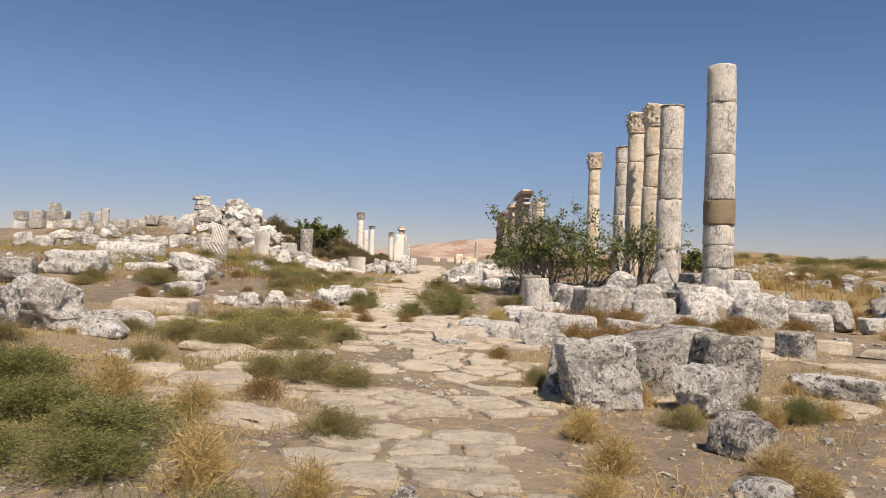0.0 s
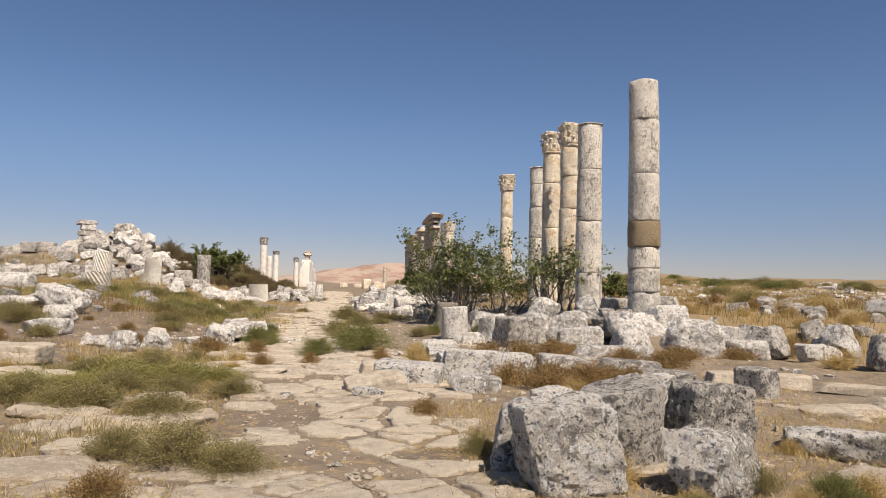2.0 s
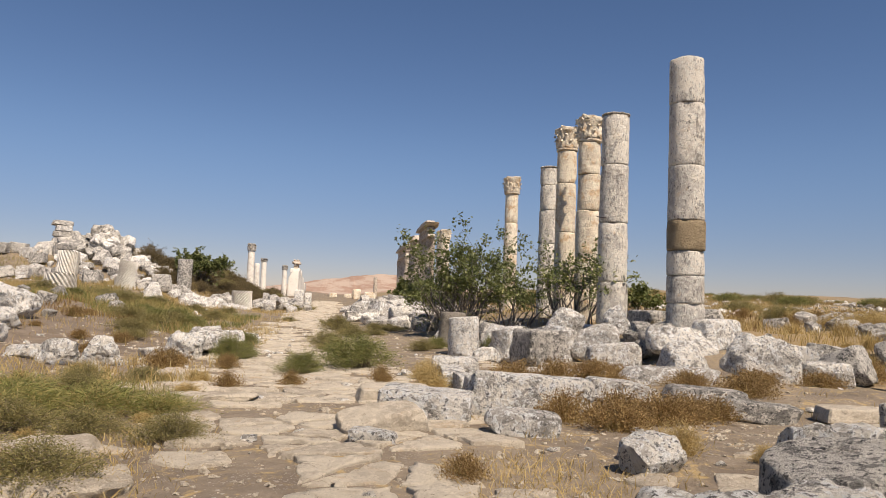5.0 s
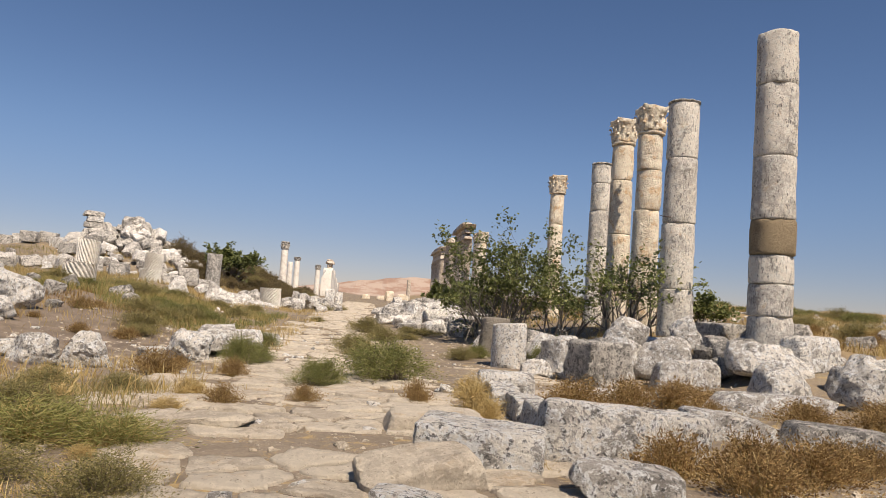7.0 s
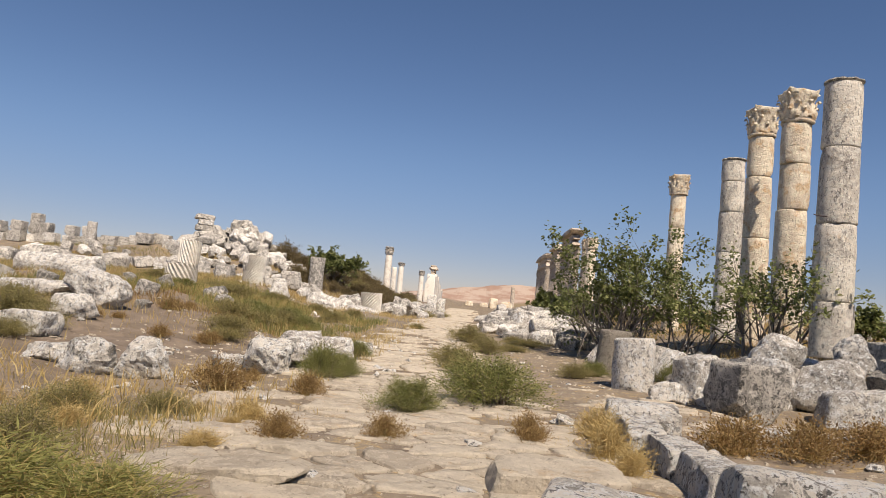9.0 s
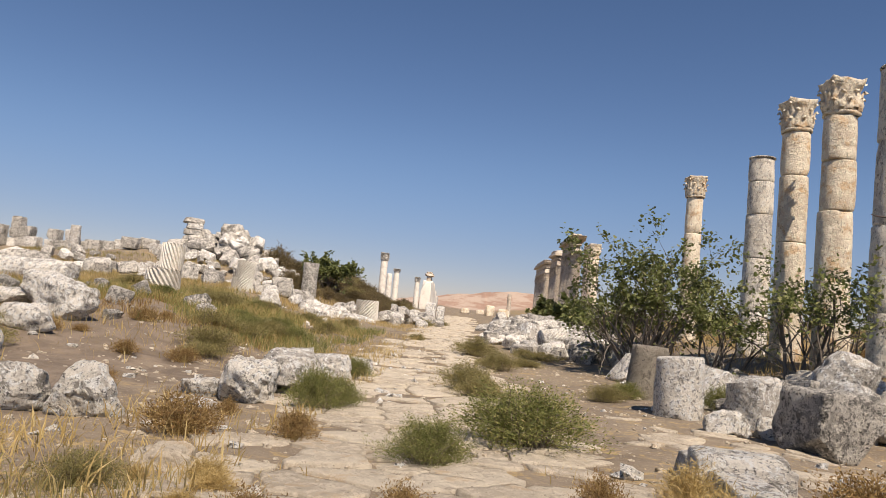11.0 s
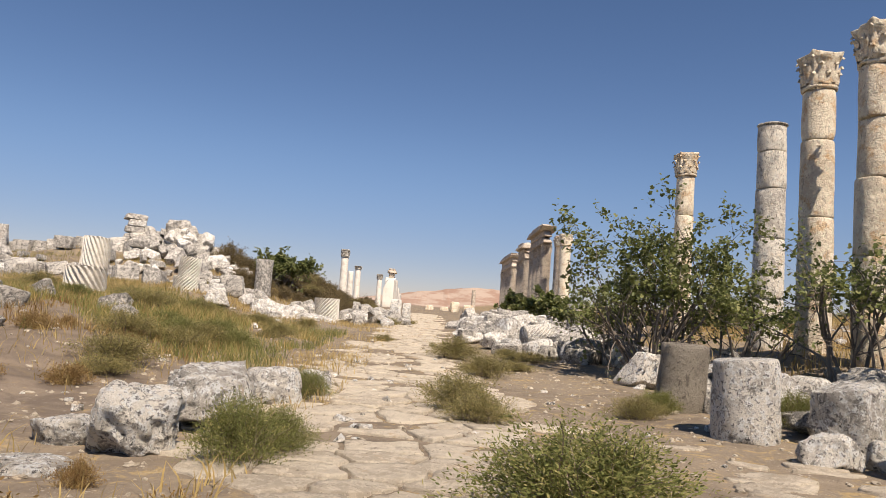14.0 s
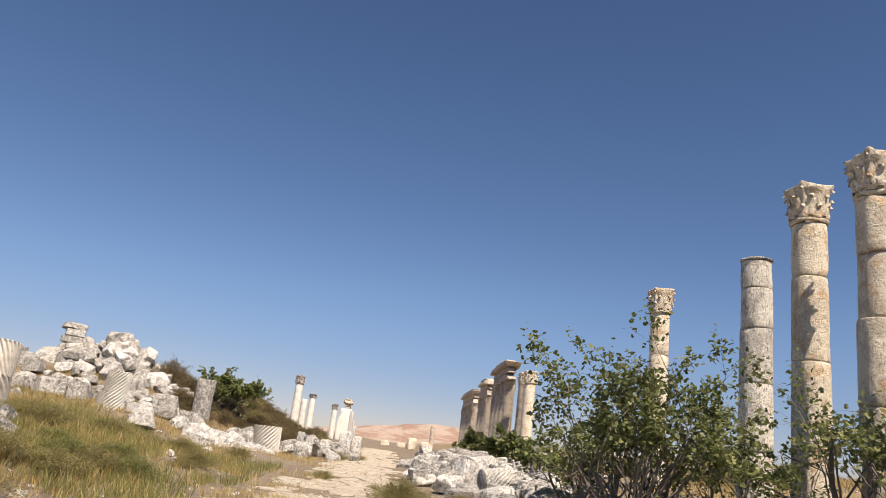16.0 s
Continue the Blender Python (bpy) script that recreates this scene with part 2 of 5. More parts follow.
def leafy(name, tones, rough=0.75, through_light=0.25):
    """Leaves and stalks: each island takes its own tone between three colours."""
    b = Build(name, False)
    geo = b.n.new("ShaderNodeNewGeometry")
    r = geo.outputs["Random Per Island"]
    c = b.mix(b.ramp(r, 0.0, 0.55), tones[0], tones[1])
    c = b.mix(b.ramp(r, 0.6, 1.0), c, tones[2])
    c = b.mix(b.ramp(b.info.outputs["Random"], 0, 1, 0, 0.35), c, tuple(v * 0.6 for v in tones[1]))
    m = b.done(c, rough)
    if through_light:
        tr = b.n.new("ShaderNodeBsdfTranslucent")
        ms = b.n.new("ShaderNodeMixShader")
        ms.inputs[0].default_value = through_light
        b.l.new(c, tr.inputs["Color"])
        b.l.new(b.b.outputs[0], ms.inputs[1])
        b.l.new(tr.outputs[0], ms.inputs[2])
        b.l.new(ms.outputs[0], b.n["Material Output"].inputs["Surface"])
    return m


SOIL = soil()
GREEN = leafy("shrub_leaves", ((0.16, 0.182, 0.056), (0.26, 0.275, 0.092), (0.45, 0.395, 0.165)), 0.75, 0.5)
OLIVE = leafy("olive_leaves", ((0.20, 0.19, 0.075), (0.32, 0.285, 0.115), (0.50, 0.40, 0.175)), 0.75, 0.45)
RUSSET = leafy("russet_twigs", ((0.224, 0.133, 0.056), (0.327, 0.215, 0.09), (0.447, 0.318, 0.138)), 0.8, 0.4)
SCRUB = leafy("brown_scrub", ((0.12, 0.10, 0.05), (0.19, 0.15, 0.075), (0.29, 0.21, 0.10)), 0.8, 0.35)
STRAW = leafy("straw", ((0.44, 0.315, 0.12), (0.56, 0.42, 0.18), (0.65, 0.52, 0.26)), 0.7, 0.4)
BANKGRASS = leafy("bank_grass", ((0.21, 0.23, 0.07), (0.35, 0.345, 0.115), (0.53, 0.44, 0.18)), 0.75, 0.45)
FIGLEAF = leafy("fig_leaves", ((0.125, 0.15, 0.05), (0.20, 0.23, 0.08), (0.34, 0.34, 0.15)), 0.4, 0.4)
TWIG = leafy("twigs", ((0.16, 0.12, 0.085), (0.21, 0.165, 0.12), (0.28, 0.23, 0.17)), 0.85, 0)
BARK = leafy("bark", ((0.13, 0.11, 0.09), (0.19, 0.165, 0.14), (0.27, 0.24, 0.205)), 0.9, 0)
IRON = leafy("rusty_iron", ((0.06, 0.045, 0.04), (0.07, 0.05, 0.045), (0.08, 0.055, 0.045)), 0.7, 0)


# ---- mesh helpers ----
def mesh_of(name, verts, faces, material, shade=True):
    me = bpy.data.meshes.new(name)
    me.from_pydata([tuple(map(float, v)) for v in verts] if not isinstance(verts, np.ndarray) else verts.tolist(), [], faces if isinstance(faces, list) else faces.tolist())
    me.materials.append(material)
    if shade:
        me.polygons.foreach_set("use_smooth", [True] * len(me.polygons))
    me.update()
    return me


def part(name, me, parent, label="", at=None):
    ob = new(name, me)
    ob.parent = parent
    if at is not None:
        ob.matrix_basis = at
    if label:
        ob["label"] = label
    return ob


def thing(name, label, category, at, data=None, group="", kind=""):
    ob = new(name, data)
    ob.matrix_basis = at
    return tagged(ob, label, category, group, kind)


_cube_cache = {}


def cube_grid(n):
    """Points on the faces of a cube of half size 1, n steps a face, joined at the edges."""
    if n in _cube_cache:
        return _cube_cache[n]
    key, pts, faces = {}, [], []
    s = np.linspace(-1, 1, n + 1)

    def vid(p):
        k = tuple(int(round(c * 10000)) for c in p)
        if k not in key:
            key[k] = len(pts)
            pts.append(p)
        return key[k]

    for axis in range(3):
        for sign in (-1, 1):
            for i in range(n):
                for j in range(n):
                    q = []
                    for a, c in ((i, j), (i + 1, j), (i + 1, j + 1), (i, j + 1)):
                        p = [0, 0, 0]
                        p[axis] = float(sign)
                        p[(axis + 1) % 3], p[(axis + 2) % 3] = float(s[a]), float(s[c])
                        q.append(vid(tuple(p)))
                    faces.append(q if sign > 0 else q[::-1])
    _cube_cache[n] = (np.array(pts), faces)
    return _cube_cache[n]


def rock_mesh(seed, w, d, h, material, square=6.0, chips=7, rough=0.05, n=10, peak=0.0):
    """A quarried or broken stone, base at z 0: square is the exponent of its box (2 a ball, 12 a crate)."""
    rng = np.random.default_rng(seed)
    p, faces = cube_grid(n)
    p = p.copy()
    q = p / (np.abs(p) ** square).sum(1, keepdims=True) ** (1.0 / square)
    # broken facets
    if square >= 9:
        chips = max(2, chips - 4)
    for _ in range(chips):
        v = rng.normal(size=3)
        v /= np.linalg.norm(v)
        top = (q @ v).max()
        c = top * rng.uniform(0.66, 0.93)
        over = np.maximum(0, q @ v - c)
        q = q - over[:, None] * v * rng.uniform(0.8, 1.0)
    lean = rng.normal(size=2) * 0.07
    q[:, 0] += lean[0] * q[:, 2]
    q[:, 1] += lean[1] * q[:, 2]
    q[:, :2] *= 1 - 0.06 * rng.uniform() * (q[:, 2:3] + 1)
    q[:, :2] *= 1 - peak * np.clip(q[:, 2:3] + 1, 0, 2) / 2
    dims = np.array([w, d, h]) / 2
    v = q * dims
    size = float(min(w, d, h))
    nrm = q / np.linalg.norm(q, axis=1, keepdims=True)
    # bites out of the rims, then a craggy skin
    for _ in range(5):
        k = int(rng.integers(len(v)))
        if np.linalg.norm(q[k]) < 1.12 or q[k][2] < 0:
            continue
        near_ = np.exp(-(np.linalg.norm(v - v[k], axis=1) / (size * rng.uniform(0.1, 0.2))) ** 2)
        v = v - (v[k] * rng.uniform(0.08, 0.18)) * near_[:, None]
    ridge = np.abs(fbm(v * (2.6 / size) + seed * 1.7, seed + 3, 3, 0.6))
    if square >= 9:
        rough, ridge = rough * 0.6, ridge * 0.35
    fine = (0.6, 0.4) if square >= 9 else (0.38, 0.1)
    skin = rough * size * (0.9 * fbm(v * (1.5 / size) + seed * 3.1, seed, 3, 0.55) - 1.0 * ridge + fine[0] * fbm(v * (7.0 / size) + seed, seed + 5, 2) + fine[1] * vnoise(v * (19.0 / size) + seed, seed + 9))
    v = v + nrm * skin[:, None]
    v[:, 2] -= v[:, 2].min()
    me = mesh_of("stone", v, faces, material)
    me.set_sharp_from_angle(angle=radians(28))
    return me


def stone_thing(name, label, category, x, y, w, d, h, seed, rz=0.0, tilt=(0, 0), material=None, square=6.0, chips=7, rough=0.05, n=10, z=None, sink=0.05, group="", peak=0.0):
    """One stone, with the middle of its foot at x, y on the ground (or at z)."""
    me = rock_mesh(seed, w, d, h, material or LIME, square, chips, rough, n, peak)
    z = land1(x, y) if z is None else z
    return thing(name, label, category, pose(x, y, z - sink, tilt[0], tilt[1], rz), me, group)


# ---- ground ----
def spread(lo, hi, step, reach, grow=1.17):
    a = list(np.arange(lo, hi + step / 2, step))
    s, v = step, a[-1]
    while v < reach:
        s *= grow
        v += s
        a.append(v)
    s, v = step, a[0]
    while v > -reach:
        s *= grow
        v -= s
        a.insert(0, v)
    return np.array(a)


def build_ground():
    xs, ys = spread(-19, 19, 0.24, 3600), spread(-4, 64, 0.24, 3600, 1.12)
    gx, gy = np.meshgrid(xs, ys)
    v = np.stack([gx.ravel(), gy.ravel(), land(gx.ravel(), gy.ravel())], 1)
    nx, ny = len(xs), len(ys)
    i = np.arange((nx - 1) * (ny - 1))
    a = (i // (nx - 1)) * nx + i % (nx - 1)
    f = np.stack([a, a + 1, a + nx + 1, a + nx], 1)
    ob = new("ground", mesh_of("ground", v, f, SOIL))
    return tagged(ob, "dry brown soil with grit and straw among the ruins", "ground", kind="structure")


ground = build_ground()


# ---- standing columns ----
def drum_mesh(seed, r0, r1, h, material, seg=40, rows=9, worn=0.013, close=True):
    """One drum of a shaft, base at z 0, with worn rims and a chipped skin."""
    th = np.linspace(0, 2 * math.pi, seg, endpoint=False)
    zs = np.concatenate([[0, 0.012], np.linspace(0.05, h - 0.05, rows), [h - 0.012, h]])
    v = []
    for k, z in enumerate(zs):
        r = r0 + (r1 - r0) * z / h
        edge = min(z, h - z)
        r -= 0.035 * math.exp(-edge / 0.012)
        for t in th:
            v.append((r * math.cos(t), r * math.sin(t), z))
    v = np.array(v)
    nrm = np.stack([v[:, 0], v[:, 1], 0 * v[:, 0]], 1)
    nrm /= np.linalg.norm(nrm, axis=1, keepdims=True)
    dn = fbm(v * np.array([2.2, 2.2, 1.6]) + seed * 7.7, seed, 4, 0.55)
    edge = np.minimum(v[:, 2], h - v[:, 2])
    chip = np.maximum(0, fbm(v * 2.6 + seed * 1.3, seed + 11, 3) - 0.15) * np.exp(-edge / 0.11)
    v = v + nrm * (worn * dn - 0.13 * chip)[:, None]
    faces = []
    m = len(zs)
    for k in range(m - 1):
        for j in range(seg):
            a, b2 = k * seg + j, k * seg + (j + 1) % seg
            faces.append([a, b2, b2 + seg, a + seg])
    faces.append(list(range((m - 1) * seg, m * seg)))
    faces.append(list(range(seg))[::-1])
    return mesh_of("drum", v, faces, material)


def strip(verts, faces, pts, half, thick, out):
    """A curled leaf: a strip along pts (list of Vector), half widths, pushed out along a direction per point."""
    base = len(verts)
    for p, w, (side, o) in zip(pts, half, out):
        for s, dpt in ((-1, 0.0), (-0.5, thick * 0.8), (0, thick), (0.5, thick * 0.8), (1, 0.0)):
            verts.append(p + side * (w * s) + o * dpt)
    for k in range(len(pts) - 1):
        for j in range(4):
            a = base + k * 5 + j
            faces.append([a, a + 1, a + 6, a + 5])


def capital_mesh(seed, r, h, material, worn=0.012):
    """A weathered Corinthian capital on a shaft of radius r, base at z 0."""
    verts, faces = [], []
    seg = 32
    prof = [(0.0, 1.0), (0.03, 1.09), (0.08, 1.09), (0.11, 0.98), (0.35, 0.98), (0.6, 1.03), (0.78, 1.16), (0.84, 1.25), (0.86, 1.25)]
    for z, k in prof:
        for j in range(seg):
            a = 2 * math.pi * j / seg
            verts.append(Vector((r * k * math.cos(a), r * k * math.sin(a), z * h)))
    for k in range(len(prof) - 1):
        for j in range(seg):
            a, b2 = k * seg + j, k * seg + (j + 1) % seg
            faces.append([a, b2, b2 + seg, a + seg])
    # two rings of acanthus leaves and the corner volutes
    for count, z0, z1, curl, wide, turn in ((8, 0.10, 0.44, 0.20, 0.27, 0.0), (8, 0.16, 0.68, 0.26, 0.25, 0.5), (4, 0.42, 0.88, 0.34, 0.17, 0.5)):
        for i in range(count):
            a = 2 * math.pi * (i + turn) / count
            o = Vector((math.cos(a), math.sin(a), 0))
            s = Vector((-math.sin(a), math.cos(a), 0))
            pts, half, out = [], [], []
            for k in range(8):
                t = k / 7
                bend = max(0, (t - 0.45) / 0.55)
                z = z0 + (z1 - z0) * min(1, t * 1.12) - 0.09 * max(0, t - 0.86) / 0.14
                rr = 1.0 + 0.05 * t + curl * bend ** 2
                pts.append(o * (r * rr) + Vector((0, 0, z * h)))
                half.append(r * wide * (0.75 + 0.5 * math.sin(math.pi * min(1, t * 0.9 + 0.1))) * (1 - 0.45 * t ** 3))
                out.append((s, (o + Vector((0, 0, 0.4 * bend))).normalized()))
            strip(verts, faces, pts, half, r * 0.13, out)
    # abacus with hollow sides
    base = len(verts)
    ring = []
    for k in range(4):
        for j in range(8):
            u = j / 8 * 2 - 1
            x, y = 1.0 - 0.17 * (1 - u * u), u
            a = k * math.pi / 2
            ring.append((0.98 * r * (x * math.cos(a) - y * math.sin(a)), 0.98 * r * (x * math.sin(a) + y * math.cos(a))))
    for z, k in ((0.85, 0.95), (0.90, 1.0), (0.97, 1.04), (1.0, 1.02)):
        for x, y in ring:
            verts.append(Vector((x * k, y * k, z * h)))
    nr = len(ring)
    for k in range(3):
        for j in range(nr):
            a, b2 = base + k * nr + j, base + k * nr + (j + 1) % nr
            faces.append([a, b2, b2 + nr, a + nr])
    faces.append([base + 3 * nr + j for j in range(nr)])
    faces.append([base + j for j in range(nr)][::-1])
    v = np.array([tuple(p) for p in verts])
    w = np.stack([fbm(v * 3.0 + seed + 9 * k, seed + k, 3) for k in range(3)], 1)
    v = v + worn * 2.2 * w
    return mesh_of("capital", v, faces, material)


def column(label, x, y, z0, z1, r0, r1, joints, seed, shaft, capital=0.0, cap_r=None, bands=(), lean=(0, 0), group="columns of the street", tone=None, collar=False, worn=0.012):
    """A standing shaft from z0 to z1; joints as fractions of its height; capital is its height above z1."""
    root = thing("standing_column", label, "column", pose(x, y, z0, lean[0], lean[1], 0), None, group)
    cuts = [0.0, *joints, 1.0]
    h = z1 - z0
    rng = np.random.default_rng(seed)
    for k in range(len(cuts) - 1):
        a, b2 = cuts[k] * h, cuts[k + 1] * h
        ra, rb = r0 + (r1 - r0) * cuts[k], r0 + (r1 - r0) * cuts[k + 1]
        off = rng.normal(size=2) * 0.008
        m = MORTAR if k in bands else (tone[k] if tone else shaft)
        grow = 0.025 if k in bands else 0.0
        part("drum", drum_mesh(seed * 10 + k, ra + grow, rb + grow, b2 - a - 0.008, m), root, "tan mortar repair ring" if k in bands else "", pose(off[0], off[1], a, 0, 0, rng.uniform(0, 360)))
    if collar:
        part("collar", drum_mesh(seed + 90, r1 + 0.035, r1 + 0.03, 0.09, GREYSTONE, 40, 3, 0.01), root, "thin dark moulded collar", pose(0, 0, h))
    if capital:
        part("capital", capital_mesh(seed, cap_r or r1, capital, shaft, worn), root, "weathered leafy Corinthian capital", pose(0, 0, h, 0, 0, 0))
    return root


column("tall pale broken marble column with a tan mortar ring", 9.95, 26.6, 0.72, 8.83, 0.55, 0.50, (0.10, 0.20, 0.29, 0.40, 0.60, 0.83), 1, GREYCOL, bands=(3,), lean=(0, -0.5))
column("tall grey marble column without a capital", 9.9, 32.4, 0.7, 8.5, 0.57, 0.50, (0.2, 0.48, 0.76), 2, GREYCOL, collar=True)
column("tall cream marble column with a worn capital", 10.2, 36.2, 0.55, 8.3, 0.525, 0.47, (0.2, 0.36, 0.62, 0.82), 3, CREAM, 1.1, 0.48, worn=0.03)
column("tall cream marble column with a crisp Corinthian capital", 10.05, 38.9, 0.55, 8.42, 0.495, 0.45, (0.23, 0.52, 0.81), 4, CREAM, 1.14, 0.46)
column("grey marble column with a thin collar and no capital", 10.2, 42.2, 0.5, 8.2, 0.52, 0.46, (0.24, 0.5, 0.72, 0.885), 5, GREYCOL, collar=True)
column("slim cream marble column with a Corinthian capital", 10.4, 51.4, 0.5, 8.14, 0.46, 0.40, (0.26, 0.5, 0.76), 6, CREAM, 1.08, 0.45)


# ---- fallen stones beside the walk ----
stone_thing("stone_block", "large chipped limestone block with white lichen crust", "stone block", 1.98, 9.12, 0.86, 0.74, 0.82, 101, 6, (3, -5), LIME, 12, 7, 0.09, 28)
stone_thing("stone_block", "pale limestone block leaning behind a larger one", "stone block", 1.72, 9.95, 0.62, 0.55, 0.66, 102, -10, (6, 6), LIME, 8, 6, 0.06, 16)
stone_thing("stone_block", "rough square grey limestone block with lichen", "stone block", 3.92, 10.2, 0.80, 0.66, 0.80, 104, 8, (0, 2), GREYSTONE, 14, 6, 0.09, 28)
stone_thing("stone_block", "white crusted limestone block behind a broken drum", "stone block", 3.75, 11.3, 1.0, 0.6, 0.80, 105, 0, (0, 0), LIME, 7, 6, 0.06, 16)
stone_thing("boulder", "rounded pale boulder against fallen blocks", "boulder", 3.2, 8.85, 0.95, 0.78, 0.60, 106, 25, (0, 0), LIME, 5, 8, 0.08, 24)
stone_thing("stone_block", "small dark lichened stone block", "stone block", 2.92, 7.05, 0.54, 0.48, 0.42, 107, 30, (3, 3), GREYSTONE, 8, 6, 0.07, 20)
stone_thing("stone_block", "dark grey stone cube lying on bare soil", "stone block", 6.98, 14.4, 0.66, 0.62, 0.55, 108, 28, (0, 0), GREYSTONE, 12, 4, 0.04, 14)
stone_thing("stone_slab", "pale flat slab lying on bare soil", "stone slab", 8.1, 15.3, 0.85, 0.55, 0.28, 109, -8, (0, 0), PAVE, 8, 4, 0.05)
stone_thing("stone_block", "low grey chipped block with a white top", "stone block", 5.5, 10.2, 1.2, 0.66, 0.38, 110, -30, (0, 0), LIME, 7, 6, 0.06, 16)
stone_thing("boulder", "rounded grey boulder among dry weeds", "boulder", 6.7, 10.0, 0.9, 0.8, 0.6, 111, 15, (0, 0), LIME, 4, 8, 0.06, 14)
stone_thing("stone_slab", "flat pale slab half sunk in soil", "stone slab", 4.85, 8.75, 1.1, 0.6, 0.14, 112, 40, (0, 4), PAVE, 6, 4, 0.06)
stone_thing("stone", "small white broken stone at the path", "stone", 2.55, 5.75, 0.42, 0.35, 0.18, 113, 10, (0, 0), LIME, 5, 6, 0.06)

# the fallen drum that lies among the blocks
def cyl_stone(label, x, y, r, length, rz, seed, material, z=None, sink=0.06, tilt=0.0, group=""):
    """A plain drum lying on its side, with its axis turned by rz from x."""
    me = drum_mesh(seed, r, r * 0.98, length, material, 36, 9, 0.035)
    z = land1(x, y) if z is None else z
    m = pose(x, y, z + r - sink, 0, 0, rz) @ pose(0, 0, 0, 0, 90 + tilt, 0) @ pose(0, 0, -length / 2)
    return thing("column_drum", label, "column drum", m, me, group)


def standing_drum(label, x, y, r, h, seed, material, tilt=(0, 0), z=None, sink=0.05, group="", rz=0.0, slant=0.0):
    me = drum_mesh(seed, r, r * 0.97, h, material, 36, 9, 0.03)
    for v in me.vertices:
        v.co.z *= 1 + slant * v.co.x / r
    z = land1(x, y) if z is None else z
    return thing("column_drum", label, "column drum", pose(x, y, z - sink, tilt[0], tilt[1], rz), me, group)


standing_drum("grey broken column drum wedged between blocks", 2.98, 10.3, 0.47, 0.84, 103, GREYSTONE, (4, -5), slant=0.05)

# kerb and stylobate stones along the path
KERB = "stones of the broken kerb"
def kerb(label, x, y, w, d, h, seed, rz=0, tilt=(0, 0), material=None, square=12, name="kerb_stone"):
    return stone_thing(name, label, "kerb stone", x, y, w, d, h, seed, rz, tilt, material or LIME, square, 6, 0.05, 12, None, 0.08, KERB)


kerb("long pale limestone kerb block on the path edge", 1.02, 15.75, 1.22, 0.75, 0.46, 201, -14, (2, 3))
kerb("flat pale limestone slab on the path edge", 0.75, 17.6, 1.15, 0.7, 0.30, 262, 4, (3, 0), PAVE)
kerb("tilted flat limestone slab in front of the kerb", 0.42, 14.85, 1.05, 0.62, 0.36, 203, 12, (6, -8), PAVE, 6)
kerb("small broken limestone lump by the kerb", 0.28, 14.1, 0.5, 0.35, 0.22, 204, -10)
kerb("long limestone kerb block with white crust", 2.55, 16.3, 1.75, 0.75, 0.64, 205, -6, (0, 3))
kerb("low limestone kerb block beside dry weeds", 4.65, 18.2, 1.25, 0.6, 0.40, 206, -5, (0, 4))
kerb("flat grey kerb slab beside dry weeds", 5.95, 17.8, 1.35, 0.7, 0.36, 207, -12, (0, 3), GREYSTONE)
kerb("flat grey kerb slab on loose soil", 6.35, 16.9, 1.15, 0.6, 0.34, 208, -14, (0, 4), GREYSTONE)
kerb("rounded pale limestone block beside the kerb", 2.02, 14.65, 0.95, 0.55, 0.38, 209, -12, (0, 4), LIME, 5)
kerb("pale limestone stone fragment by the kerb", 3.05, 13.3, 0.5, 0.42, 0.34, 210, 20, (0, 0), LIME, 4)
for k in range(4):
    kerb("limestone kerb stone in a row beside the road", 2.15 + 0.06 * math.sin(k * 2.1), 17.9 + k * 1.35, 0.46, 1.28, 0.40 - 0.02 * k, 220 + k, -3 + 3 * math.sin(k * 3.3), (2 * math.sin(k), 1.5 * math.cos(k * 2)))
kerb("long kerb slab half buried under weeds", 6.6, 20.6, 2.0, 0.7, 0.42, 230, -5)
kerb("long kerb slab half buried under weeds", 4.5, 21.6, 2.2, 0.6, 0.34, 231, -2)
kerb("limestone kerb block nearly hidden by weeds", 2.3, 21.35, 1.0, 0.7, 0.5, 232, -8)
kerb("flat pale slab beside the dark cube", 7.6, 16.2, 1.2, 0.6, 0.24, 233, -10, (0, 0), PAVE)

# stumps, cubes and broken blocks below the columns
HEAP = "broken blocks below the columns"
def heap(label, x, y, w, d, h, seed, rz=0, tilt=(0, 0), material=None, square=9, z=None, name="stone_block", n=14, sink=0.1):
    return stone_thing(name, label, "stone block", x, y, w, d, h, seed, rz, tilt, material or LIME, square, 7, 0.06, n, z, sink, HEAP, 0.0 if square > 11 else 0.12 * (seed % 4))


standing_drum("brown lichened column stump standing on end", 3.72, 31.5, 0.46, 1.3, 301, BROWNSTONE, (2, 4), slant=0.02)
standing_drum("pale grey column stump with a broken top", 3.68, 28.45, 0.47, 1.2, 302, LIME, (0, -1), slant=0.03)
heap("large grey limestone cube with a weathered top", 5.35, 26.0, 1.30, 1.15, 1.12, 303, 18, (0, 1), GREYSTONE, 16, n=24)
heap("pale chipped block against the cube", 4.95, 28.0, 0.95, 0.9, 1.05, 304, 30)
heap("small broken stone at the foot of blocks", 4.1, 26.95, 0.85, 0.6, 0.48, 305, 20, (0, 0), LIME, 5)
heap("small broken stone at the foot of blocks", 4.85, 27.0, 0.5, 0.5, 0.42, 306, -20)
heap("big rounded pale block in the heap", 7.4, 27.2, 1.7, 1.2, 1.15, 307, -20, (0, 8), LIME, 5, n=16)
heap("low pale block at the foot of the heap", 7.45, 25.7, 1.55, 0.9, 0.72, 308, -8, (0, -6))
heap("pale block leaning on the heap", 6.3, 27.4, 1.05, 1.0, 1.1, 309, 30, (0, 20))
